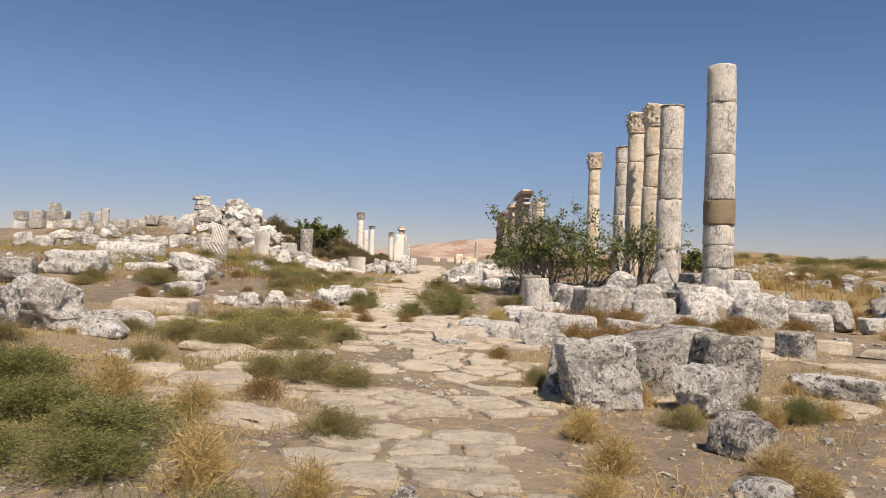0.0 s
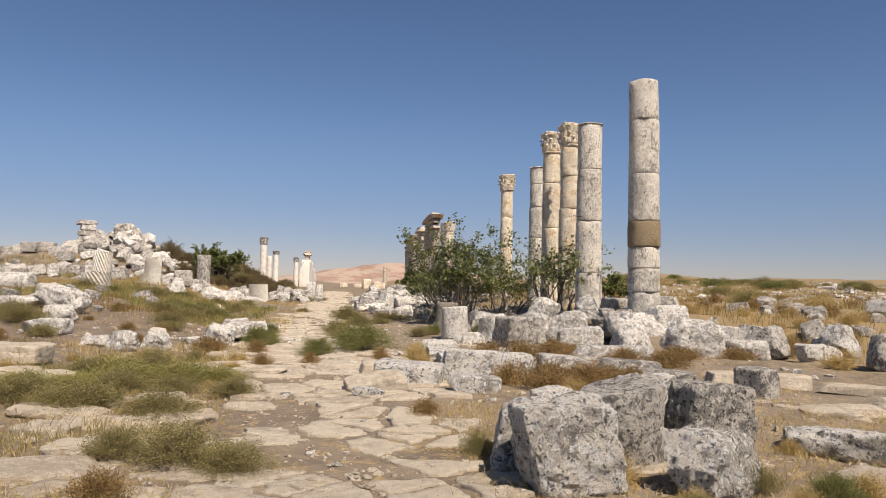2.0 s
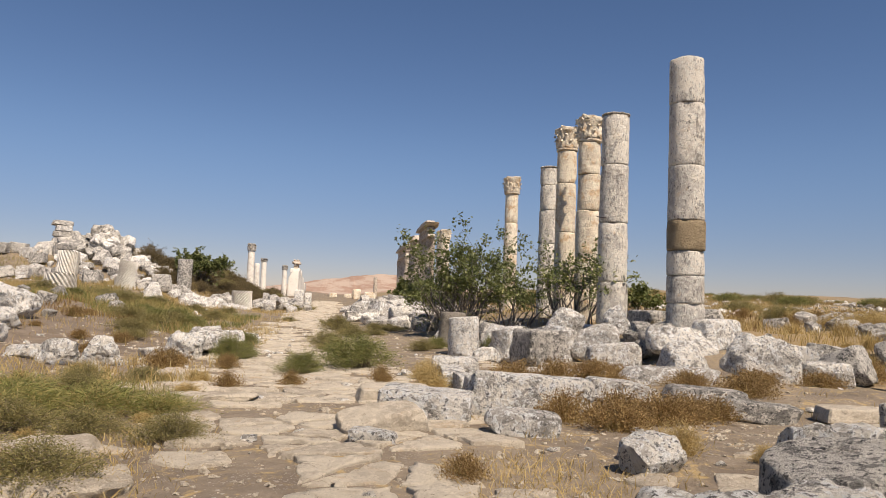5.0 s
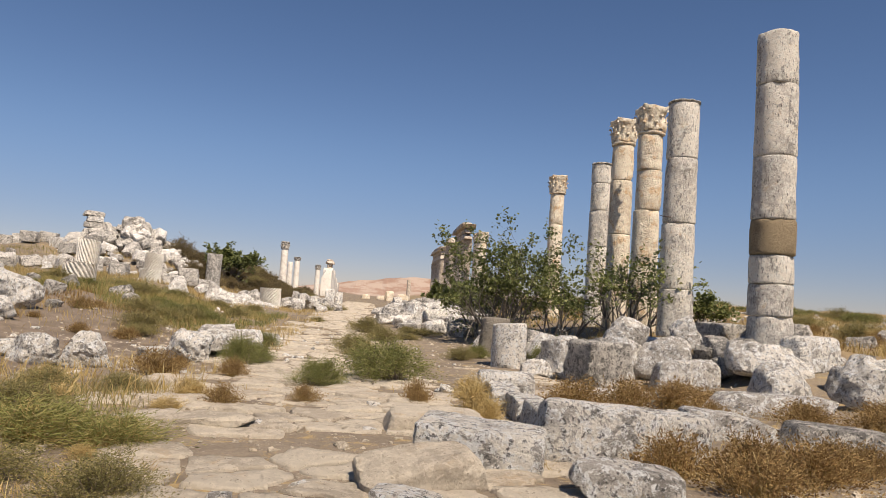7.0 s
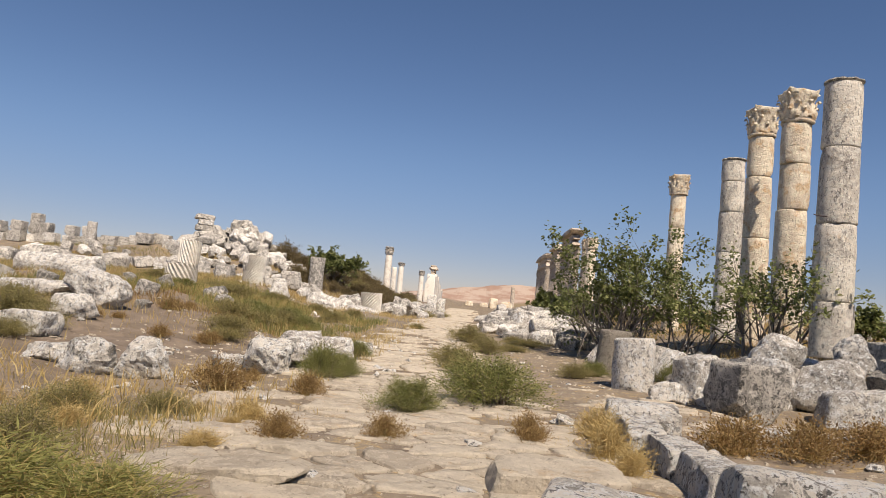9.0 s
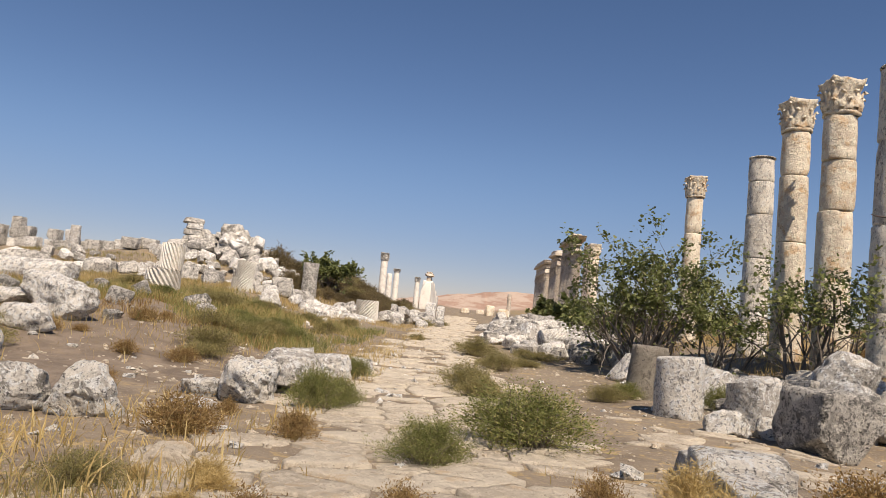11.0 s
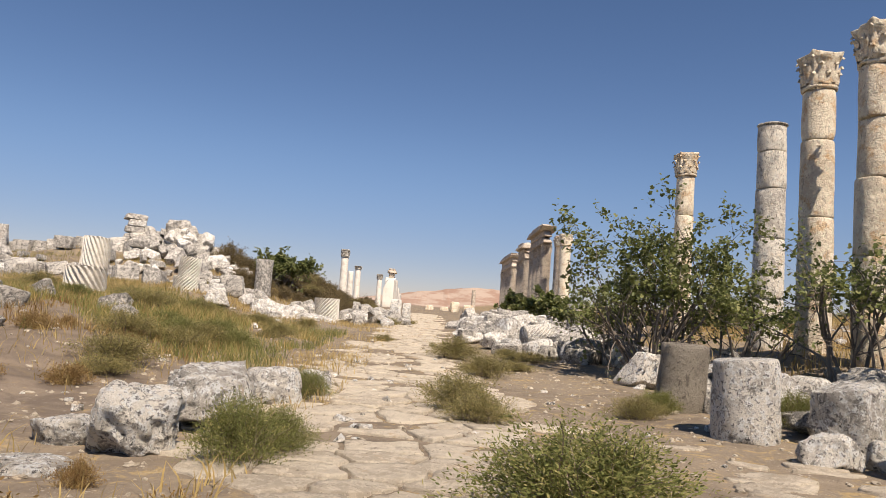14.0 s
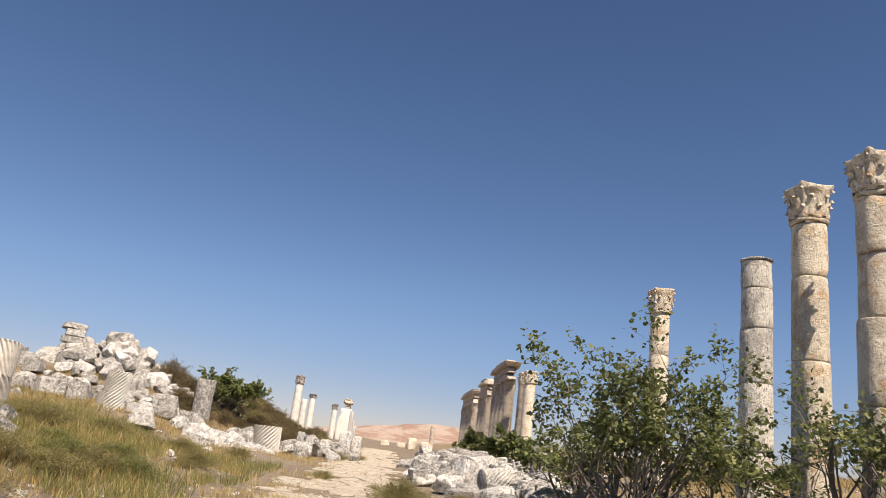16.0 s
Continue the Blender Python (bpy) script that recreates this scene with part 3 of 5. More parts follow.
heap("white block on top of the heap", 6.9, 28.7, 1.2, 1.0, 0.8, 310, 15, (5, 10), LIME, 5, 0.55)
heap("white block on top of the heap", 8.6, 28.2, 1.15, 1.0, 0.95, 311, -25, (0, -14), LIME, 5, 0.55)
heap("long broken block below the column", 9.1, 25.2, 1.9, 1.1, 0.85, 312, -12, (0, 5), LIME, 5)
heap("broken block below the column", 10.2, 25.3, 1.3, 0.9, 0.85, 313, 10)
heap("large tilted slab with a carved edge", 9.2, 21.6, 1.9, 1.1, 1.05, 314, -28, (0, 16), LIME, 6, n=16)
heap("pale boulder beside the tilted slab", 7.9, 22.4, 1.5, 1.1, 0.95, 315, 14, (0, 0), LIME, 4, n=14)
heap("low pale stone beside the tilted slab", 10.7, 21.4, 1.1, 0.8, 0.55, 316, 10)
heap("broken block behind the tilted slab", 11.2, 23.4, 1.5, 0.8, 0.6, 317, -30, (0, 6))
heap("broken block behind the tilted slab", 10.2, 23.6, 1.1, 0.8, 0.6, 318, 16)
heap("squared plinth stone beside the column", 11.2, 27.4, 0.85, 0.8, 0.75, 319, 5, (0, 0), GREYSTONE, 10)
heap("long plinth stone between two columns", 10.3, 30.0, 0.9, 2.0, 0.7, 320, 2, (0, 0), GREYSTONE, 12)
heap("pale slab leaning in the heap", 5.3, 31.2, 1.3, 0.9, 0.95, 321, 30, (0, 25))
heap("white block in the heap below the trees", 6.4, 30.4, 1.1, 0.9, 0.7, 322, -10)
heap("white block in the heap below the trees", 7.5, 31.2, 1.2, 0.9, 0.85, 323, 22, (0, 10))
heap("white block in the heap below the trees", 8.5, 31.0, 1.0, 0.9, 0.8, 324, -15)
heap("white block in the heap below the trees", 5.0, 33.4, 1.4, 1.0, 0.9, 325, 12, (0, -12))
heap("white block in the heap below the trees", 6.2, 34.0, 1.3, 0.9, 0.8, 326, -18)
heap("white block in the heap below the trees", 4.6, 36.6, 1.5, 1.0, 0.95, 327, 24, (0, 10))
heap("white block in the heap below the trees", 7.2, 33.6, 1.1, 0.8, 0.75, 328, 33)
heap("white block in the heap below the trees", 8.7, 33.6, 1.0, 0.9, 0.7, 329, 8)

heap("large pale block lying in dry grass", 13.1, 20.9, 1.2, 1.0, 0.9, 331, 20, (0, 4), LIME, 7, n=16)
heap("low white block lying in dry grass", 12.2, 20.4, 1.0, 0.7, 0.5, 332, -10)
heap("dark edged block lying in dry grass", 12.8, 18.5, 1.3, 1.0, 0.9, 333, -15, (0, 8), GREYSTONE, 7, n=16)
heap("long flat slab lying on bare soil", 9.3, 14.8, 1.8, 0.7, 0.24, 334, -32, (0, 0), PAVE, 9, name="stone_slab")
heap("broken flat slab lying on bare soil", 8.6, 13.0, 1.1, 0.6, 0.2, 335, -20, (0, 0), PAVE, 7, name="stone_slab")
heap("small white stone behind fallen blocks", 2.9, 12.9, 0.6, 0.45, 0.42, 336, 15, (0, 0), LIME, 6)

# left verge
VERGE = "stones of the verge"
def verge(label, x, y, w, d, h, seed, rz=0, tilt=(0, 0), material=None, square=5, name="stone_block", n=12, sink=0.08, category="stone block", rough=0.075, peak=0.0):
    return stone_thing(name, label, category, x, y, w, d, h, seed, rz, tilt, material or LIME, square, 7, rough, n, None, sink, VERGE, peak)


verge("craggy white boulder beside a green shrub", -3.95, 25.3, 0.85, 0.85, 0.8, 401, 20, (0, 8), LIME, 4.5, "boulder", 24, 0.1, "boulder", 0.09)
verge("long craggy limestone block behind a boulder", -3.7, 27.2, 1.0, 1.9, 0.74, 402, 8, (0, 0), LIME, 5, n=24, rough=0.095)
verge("low rough limestone block in weeds", -3.35, 29.3, 0.9, 0.9, 0.62, 403, 10)
verge("low pale block by the road", -3.0, 31.2, 0.6, 0.6, 0.45, 404, 10)
verge("low pale stone beside a boulder", -4.7, 25.6, 0.8, 0.6, 0.35, 405, 0)
verge("pointed pale boulder on bare earth", -5.0, 22.4, 0.98, 0.8, 0.66, 406, 0, (0, 0), LIME, 5, "boulder", 16, 0.05, "boulder", 0.07, 0.52)
verge("rounded grey boulder on bare earth", -5.85, 22.3, 0.85, 0.7, 0.62, 407, 40, (0, 0), LIME, 3.5, "boulder", 12, 0.05, "boulder")
verge("flat stone beside boulders", -6.5, 22.5, 0.9, 0.7, 0.34, 408, 12)
verge("small pale stone on bare earth", -4.4, 24.2, 0.7, 0.5, 0.2, 409, -10)
verge("flat pale stone at the road edge", -3.2, 20.4, 0.55, 0.5, 0.26, 410, 12, (0, 0), PAVE)
verge("long squared slab lying in grass", -6.9, 17.9, 1.9, 0.9, 0.42, 411, -6, (0, 0), PAVE, 9)
verge("half buried slab in dry grass", -5.75, 15.9, 0.8, 0.6, 0.26, 412, -4, (0, 0), PAVE, 9)
verge("half buried slab in dry grass", -5.0, 15.8, 0.7, 0.6, 0.24, 413, 4, (0, 0), PAVE, 9)
verge("big carved cornice block with worn ridges", -7.2, 13.3, 1.5, 1.1, 0.95, 414, -30, (0, 14), LIME, 5, n=22, rough=0.1)
verge("rough pale block beside a cornice", -6.1, 13.3, 1.0, 0.8, 0.42, 415, 10)
verge("flat pale slab in weeds", -6.6, 15.0, 1.6, 0.7, 0.36, 416, -5, (0, 0), LIME, 7)
verge("small white stone in dry grass", -4.9, 11.3, 0.5, 0.4, 0.24, 417, 0)
verge("pale fluted block lying aslant", -10.9, 31.8, 2.1, 1.0, 0.95, 418, -22, (0, 12), LIME, 6, n=14)
verge("squared pale block below a fluted one", -8.9, 25.5, 1.4, 0.9, 0.55, 419, -8, (0, 0), LIME, 7)
verge("flat pale slab on the bank", -12.6, 32.0, 2.4, 1.0, 0.5, 420, -4, (0, 0), LIME, 5)
verge("white stone on the bank", -12.1, 33.6, 1.3, 0.9, 0.5, 421, 12)
verge("white rounded stone on the bank", -9.8, 29.0, 1.2, 0.9, 0.6, 422, 0, (0, 0), LIME, 4)
verge("dark rounded block on the bank", -19.0, 43.2, 1.1, 1.0, 1.1, 423, 10, (0, 0), GREYSTONE, 4)
verge("pale broken block on the bank", -14.9, 29.9, 2.6, 1.2, 1.0, 424, -6, (0, 0), LIME, 5, n=14)
cyl_stone("pale fallen column shaft lying on the bank", -17.3, 41.0, 0.5, 3.6, -6, 425, LIME)
cyl_stone("grey fallen column shaft in grass", -15.8, 26.0, 0.5, 2.6, 12, 426, GREYSTONE)

# flat bedrock and paving showing through beside the street
FLAT = "flat pale slabs showing through the soil"
rng_f = np.random.default_rng(31)
for k, (x, y) in enumerate(((-2.58, 10.75), (-3.58, 11.65), (-3.02, 9.86), (-4.03, 10.42), (-2.35, 12.10), (-2.13, 7.84), (-3.81, 12.77), (-2.91, 13.44), (4.48, 12.77), (5.82, 13.78), (6.94, 12.32), (7.40, 12.60), (5.15, 6.94), (9.63, 12.99), (-1.90, 17.00), (-2.60, 18.40))):
    stone_thing("stone_slab", "flat pale slab showing through dry soil", "stone slab", x, y, rng_f.uniform(0.8, 1.4), rng_f.uniform(0.5, 0.8), 0.2, 450 + k, rng_f.uniform(-30, 30), (rng_f.normal() * 2, rng_f.normal() * 2), PAVE, 6, 6, 0.1, 10, None, 0.1, FLAT)


# ---- spirally fluted drums ----
def fluted_mesh(seed, r, h, material, flutes=20, twist=1.1, rows=14, deep=0.15):
    """A drum with flutes that wind round it, twist sixths of a turn to the metre, base at z 0."""
    seg = flutes * 8
    th = np.linspace(0, 2 * math.pi, seg, endpoint=False)
    zs = np.concatenate([[0, 0.02], np.linspace(0.06, h - 0.06, rows), [h - 0.02, h]])
    rows = len(zs)
    t, z = np.meshgrid(th, zs)
    t, z = t.ravel(), z.ravel()
    groove = np.tile(np.array([0, 0, 0, 0.55, 1, 1, 1, 0.55]), flutes * rows)
    edge = np.exp(-np.minimum(z, h - z) / 0.02)
    rr = r * (1 - deep * groove * (1 - edge)) - 0.03 * edge
    t = t - 2 * math.pi * twist * z / 6.0
    v = np.stack([rr * np.cos(t), rr * np.sin(t), z], 1)
    v = v + 0.018 * np.stack([fbm(v * 2.0 + seed + 5 * k, seed + k, 3) for k in range(3)], 1)
    faces = []
    for k in range(rows - 1):
        for j in range(seg):
            a, b2 = k * seg + j, k * seg + (j + 1) % seg
            faces.append([a, b2, b2 + seg, a + seg])
    faces.append(list(range((rows - 1) * seg, rows * seg)))
    faces.append(list(range(seg))[::-1])
    return mesh_of("fluted_drum", v, faces, material)


def fluted_stump(label, x, y, z, drums, r, seed, foot=True, tilt=(0, 0), twist=4.0):
    """A stump of spirally fluted drums on a low moulded foot; drums: heights and turns from the bottom up."""
    root = thing("fluted_stump", label, "column stump", pose(x, y, z, tilt[0], tilt[1], 0), None, "spirally fluted stumps")
    at = 0.0
    if foot:
        part("plinth", rock_mesh(seed, r * 2.5, r * 2.5, 0.22, LIME, 10, 3, 0.04, 8), root, "", pose(0, 0, -0.1))
        at = 0.12
    for k, (h, rr, dx, lean) in enumerate(drums):
        part("drum", fluted_mesh(seed + k, r * rr, h, FLUTED, 20, twist, 16, 0.17), root, "", pose(dx, 0, at, 0, lean, 35 * k))
        at += h + 0.01
    return root


fluted_stump("white spirally fluted stump of two drums on the bank", -14.2, 45.9, land1(-14.2, 45.9), ((0.95, 1.0, 0, 0), (1.15, 0.68, 0.26, 4)), 0.76, 501, twist=0.95)
fluted_stump("white spirally fluted stump of two drums on the bank", -14.2, 57.4, land1(-14.2, 57.4) - 0.25, ((1.02, 1.0, 0, 0), (1.0, 0.84, 0.08, 5)), 0.68, 505, twist=-1.5)
fluted_stump("spirally fluted drum on a low wall", -7.0, 60.3, 0.12, ((1.3, 1.0, 0, 0),), 0.72, 509, False, twist=-1.3)
standing_drum("grey worn column stump before a fig tree", -12.85, 69.4, 0.6, 2.9, 511, GREYSTONE, z=1.0)
standing_drum("broken column drum standing in rubble", 6.4, 55.4, 0.45, 1.9, 512, GREYSTONE, z=0.1)
root_ = thing("fluted_drum", "fallen spirally fluted drum in white rubble", "column drum", pose(2.75, 47.0, 0.35, 0, 0, 15) @ pose(0, 0, 0, 0, 82, 0), fluted_mesh(513, 0.5, 1.2, LIME, 20, 1.6, 10))
root_ = thing("fluted_drum", "fallen spirally fluted drum by the wall", "column drum", pose(-4.6, 66.5, 0.35, 0, 0, 160) @ pose(0, 0, 0, 0, 80, 0), fluted_mesh(514, 0.5, 1.0, LIME, 20, 1.6, 10))

for _k, (_x, _y, _z, _a) in enumerate(((5.2, 48.5, 0.25, 60), (6.6, 52.0, 0.3, 120), (3.4, 57.0, 0.6, 30))):
    thing("fluted_drum", "fallen spirally fluted drum in white rubble", "column drum", pose(_x, _y, _z, 0, 0, _a) @ pose(0, 0, 0, 0, 80, 0), fluted_mesh(515 + _k, 0.52, 1.3, LIME, 18, 1.4, 10, 0.17))

# ---- rubble ----
ROCKS = [rock_mesh(600 + k, 1.0, 0.5 + 0.06 * (k % 7), 0.45 + 0.05 * (k % 6), (LIME, GREYSTONE, GREYSTONE, GREYSTONE)[k % 4], (10, 14, 18, 9)[k % 4], 10, 0.06, 9) for k in range(24)]


def scatter(n, seed, place, size, label, name="stone_block", category="stone block", group="", tilt=14, keep=None, sunk=0.2):
    """Strewn broken stones: place(rng) gives x, y and the height over the ground."""
    rng = np.random.default_rng(seed)
    for _ in range(n):
        x, y, up = place(rng)
        if keep and not keep(x, y):
            continue
        s = rng.uniform(*size)
        ob = thing(name, label, category, pose(x, y, land1(x, y) + up - sunk * s * 0.5, rng.normal() * tilt, rng.normal() * tilt, rng.uniform(0, 360)), ROCKS[rng.integers(len(ROCKS))], group)
        ob.scale = (s, s * rng.uniform(0.8, 1.15), s * rng.uniform(0.8, 1.2))


def heap_at(cx, cy, rx, ry, top):
    def f(rng):
        r, a = math.sqrt(rng.uniform()), rng.uniform(0, 2 * math.pi)
        return cx + rx * r * math.cos(a), cy + ry * r * math.sin(a), max(0, top * (1 - r) * rng.uniform(0.35, 1.0))
    return f


RUB = "rubble of the fallen colonnade"
WH = "white weathered limestone block tumbled in rubble"
scatter(110, 41, heap_at(4.0, 51, 3.6, 8.5, 0.8), (0.55, 1.25), WH, group=RUB, name="rubble_block")
scatter(34, 42, heap_at(5.8, 44, 2.4, 5.5, 0.5), (0.6, 1.4), WH, group=RUB, name="rubble_block")
scatter(60, 43, heap_at(5.0, 66, 4.4, 9.0, 1.2), (0.7, 1.5), WH, group=RUB, name="rubble_block")
scatter(26, 44, heap_at(6.0, 84, 4.0, 12.0, 1.0), (0.9, 1.9), WH, group=RUB, name="rubble_block")
scatter(18, 57, heap_at(6.5, 32.4, 2.5, 2.2, 0.4), (0.6, 1.25), WH, group=RUB, name="rubble_block")
scatter(14, 58, heap_at(5.7, 28.8, 1.7, 1.3, 0.35), (0.5, 1.0), WH, group=RUB, name="rubble_block")
scatter(12, 59, heap_at(8.6, 26.6, 1.7, 1.3, 0.3), (0.5, 1.0), WH, group=RUB, name="rubble_block")
scatter(16, 45, heap_at(7.2, 36, 2.6, 4.5, 0.3), (0.6, 1.2), WH, group=RUB, name="rubble_block")
# low broken wall and rubble on the other side of the road
scatter(34, 46, heap_at(-4.8, 65, 2.2, 4.5, 1.2), (0.7, 1.4), WH, group=RUB, name="rubble_block")
scatter(24, 47, heap_at(-9.6, 62, 3.6, 2.4, 0.5), (0.6, 1.3), WH, group=RUB, name="rubble_block")
scatter(16, 48, heap_at(-12.5, 60, 3.0, 4.0, 0.5), (0.6, 1.2), WH, group=RUB, name="rubble_block")
stone_thing("stone_block", "long pale limestone wall block half buried", "stone block", -9.7, 58.6, 2.8, 1.2, 1.35, 520, -14, (0, 6), LIME, 6, 7, 0.06, 14, -0.35)
stone_thing("stone_block", "long pale limestone wall block half buried", "stone block", -7.3, 58.2, 2.4, 1.2, 1.0, 521, -10, (0, 8), LIME, 5, 7, 0.06, 14, -0.35)
stone_thing("stone_block", "pointed white stone on the bank", "stone block", -11.8, 55.0, 1.5, 1.0, 1.25, 522, 0, (0, 0), LIME, 5, 8, 0.06, 12, peak=0.6)
stone_thing("stone_block", "grey squared block below the fluted stump", "stone block", -12.7, 61.0, 1.3, 1.0, 1.2, 523, 10, (0, 0), GREYSTONE, 10, 5, 0.05, 10)
stone_thing("stone_block", "upright white block at the end of a wall", "stone block", -3.4, 68.0, 0.8, 0.7, 1.7, 524, 0, (0, 0), LIME, 9, 5, 0.05, 10)
stone_thing("stone_block", "upright white block at the end of a wall", "stone block", -2.7, 69.0, 0.6, 0.6, 1.5, 525, 0, (0, 0), LIME, 9, 5, 0.05, 10)

# the collapsed pile on the mound
PILE = "blocks of the collapsed pile"
PW = "large pale block in a collapsed stone pile"
scatter(90, 51, heap_at(-22.6, 79.5, 5.2, 2.8, 2.9), (0.8, 1.9), PW, group=PILE, tilt=30, name="pile_block")
scatter(16, 52, heap_at(-22.2, 79.5, 2.6, 1.6, 3.4), (1.3, 2.0), PW, group=PILE, tilt=30, name="pile_block")
scatter(34, 53, heap_at(-20.0, 74.5, 6.5, 3.5, 0.5), (0.7, 1.6), PW, group=PILE, tilt=14, name="pile_block")
for k, (zz, ww) in enumerate(((4.6, 1.5), (5.15, 1.8), (5.75, 1.6), (6.3, 1.5), (6.8, 1.75))):
    stone_thing("stone_slab", "dark slab in a leaning stack", "stone slab", -26.0 + 0.12 * (k % 2), 79.0, ww, 1.3, 0.55, 530 + k, 8 * k, (0, 2), (LIME, GREYSTONE, GREYSTONE)[k % 3], 9, 4, 0.06, 8, zz, 0, PILE)
for k in range(2):
    stone_thing("stone_block", "big block under a leaning stack", "stone block", -26.2, 79.2, 2.4, 1.9, 1.6, 536 + k, 10, (0, 0), GREYSTONE, 8, 4, 0.06, 8, 2.0 + 1.45 * k, 0, PILE)
# the broken wall that runs off from the pile
WALL = "courses of the broken wall"
rng_ = np.random.default_rng(77)
for k in range(17):
    xx = -43.0 + k * 1.05
    zz = land1(xx, 75.0)
    ww = 1.1 + 0.35 * rng_.uniform()
    for c in range(1 + int(rng_.integers(0, 2)) + (1 if k in (2, 3, 4, 8) else 0)):
        stone_thing("wall_block", "grey squared block in a broken wall", "stone block", xx + 0.05 * c, 75 + 0.6 * math.sin(k * 2.3), ww * (1 - 0.12 * c), 1.0, 0.95, 540 + (k % 8) * 3 + c, 0, (0, rng_.normal() * 3), (GREYSTONE, LIME, GREYSTONE)[int(rng_.integers(3))], 18, 2, 0.05, 8, zz - 0.1 + 0.92 * c, 0, WALL)
standing_drum("white upright stone post in a broken wall", -34.0, 74.0, 0.42, 2.2, 560, LIME)
scatter(46, 56, heap_at(17, 27, 8, 11, 0.1), (0.5, 1.2), "pale broken block lying in the dry field", group="blocks of the dry field", name="field_stone")
scatter(46, 54, heap_at(-27, 65, 10, 7, 0.4), (0.7, 1.7), PW, group=PILE, name="pile_block")
scatter(14, 55, heap_at(-13, 36, 5, 5, 0.1), (0.4, 0.9), WH, group=RUB, name="rubble_block")


# ---- the far colonnades ----
def far_column(label, x, y, z0, h, r, seed, capital=1.0, spiral=False, group="far columns", material=None):
    material = material or COLONNADE
    root = thing("standing_column", label, "column", pose(x, y, z0), None, group)
    if spiral:
        part("shaft", fluted_mesh(seed, r, h, COLONNADE, 16, 1.6, 30, 0.13), root)
    else:
        part("shaft", drum_mesh(seed, r, r * 0.88, h, material, 24, 10, 0.02), root)
    if capital:
        part("capital", capital_mesh(seed, r * 0.95, capital, GREYSTONE if x < 0 else material), root, "weathered leafy Corinthian capital", pose(0, 0, h))
    return root


def entablature(label, x, y0, y1, z, seed, sink=0.0):
    """Architrave, frieze and a jutting cornice along the street, with broken ends."""
    root = thing("entablature", label, "entablature", pose(x, (y0 + y1) / 2, z), None, "entablature blocks")
    ln = y1 - y0
    for name, w, zz, hh, extra in (("architrave", 1.0, 0.0, 0.75, 0.0), ("frieze", 0.95, 0.75, 0.55, -0.1), ("cornice", 1.75, 1.3, 0.5, 0.35)):
        part(name, rock_mesh(seed + int(zz * 10), w, ln + extra, hh, COLONNADE, 14, 3, 0.035, 12), root, "", pose(0, 0, zz))
    part("top_block", rock_mesh(seed + 40, 1.2, ln * 0.8, 0.4, COLONNADE, 9, 5, 0.05, 8), root, "", pose(0, 0, 1.78))
    return root


SPIRAL = "cream spirally fluted column of the far colonnade"
for k, y in enumerate((86.5, 89.5)):
    far_column(SPIRAL if k else "pale smooth column of the far colonnade", 11.2, y, 0.3, 7.6 + 0.1 * k, 0.56, 700 + k, 1.1, k > 0, material=CREAM)
for k, y in enumerate((93.2, 96.2, 99.2, 102.2)):
    far_column(SPIRAL, 10.4, y, 0.3, 7.2, 0.52, 705 + k, 1.1, True)
for k, y in enumerate((108.2, 111.4, 114.6)):
    far_column(SPIRAL, 10.4, y, 0.3, 6.6, 0.52, 711 + k, 1.1, True)
for k, y in enumerate((122.5, 126.0, 129.5, 133.0, 137.0)):
    far_column(SPIRAL, 10.4, y, 0.3, 6.4, 0.52, 716 + k, 1.1, True)
entablature("cream broken entablature on four fluted columns", 10.4, 92.4, 102.9, 8.6, 730)
entablature("cream broken entablature on three fluted columns", 10.4, 107.6, 115.2, 8.0, 740)
entablature("cream broken entablature on far fluted columns", 10.4, 121.9, 137.6, 7.8, 750)

far_column("pale lone column with a dark capital", -14.7, 130.5, 0.8, 7.2, 0.62, 760, 1.25, material=FLUTED)
far_column("pale broken column shaft without a capital", -14.5, 138, 0.8, 5.5, 0.50, 761, 0, material=FLUTED)
far_column("pale column with a small capital", -13.75, 142, 0.8, 6.0, 0.54, 762, 0.6, material=FLUTED)
far_column("pale column with a small dark capital", -10.6, 150, 0.6, 5.1, 0.50, 763, 0.9, material=FLUTED)
for k, (yy, ln, hh) in enumerate(((155.0, 5.0, 4.9), (159.8, 4.6, 5.4), (164.2, 4.2, 5.0), (168.6, 4.4, 4.0), (173.0, 4.2, 3.6), (178.0, 5.4, 2.6))):
    stone_thing("wall_pier", "white ashlar pier of a far ruined wall", "stone wall", -9.1 + 0.04 * k, yy, 2.1, ln, hh + 0.5, 766 + k, 0, (0, 0), FLUTED, 16, 6, 0.03, 10, None, 0.3, "piers of the far wall")
entablature("pale broken entablature on a far wall", -9.0, 157.6, 162.2, 0.6 + 5.4, 778)
far_column("slim white far column", 9.2, 200, 0.5, 5.8, 0.55, 780, 0)
for k in range(5):
    stone_thing("stone_block", "far pale block beside the road", "stone block", (-1.5, 3.6, 5.5, 7.0, 2.0)[k], (180, 165, 150, 172, 190)[k], 2.0, 1.5, (1.2, 2.2, 1.8, 1.4, 1.0)[k], 785 + k, 0, (0, 0), CREAM, 8, 5, 0.06, 7, None, 0.1, "far blocks")



# ---- plants ----
def stalk(verts, faces, pts, w0, w1, rng):
    """A thin ribbon along pts, given a twist so that it shows from all sides."""
    base = len(verts)
    side = Vector((rng.normal(), rng.normal(), 0.2)).normalized()
    n = len(pts)
    for k, p in enumerate(pts):
        w = w0 + (w1 - w0) * k / (n - 1)
        verts.append(p - side * w)
        verts.append(p + side * w)
    for k in range(n - 1):
        a = base + 2 * k
        faces.append([a, a + 1, a + 3, a + 2])


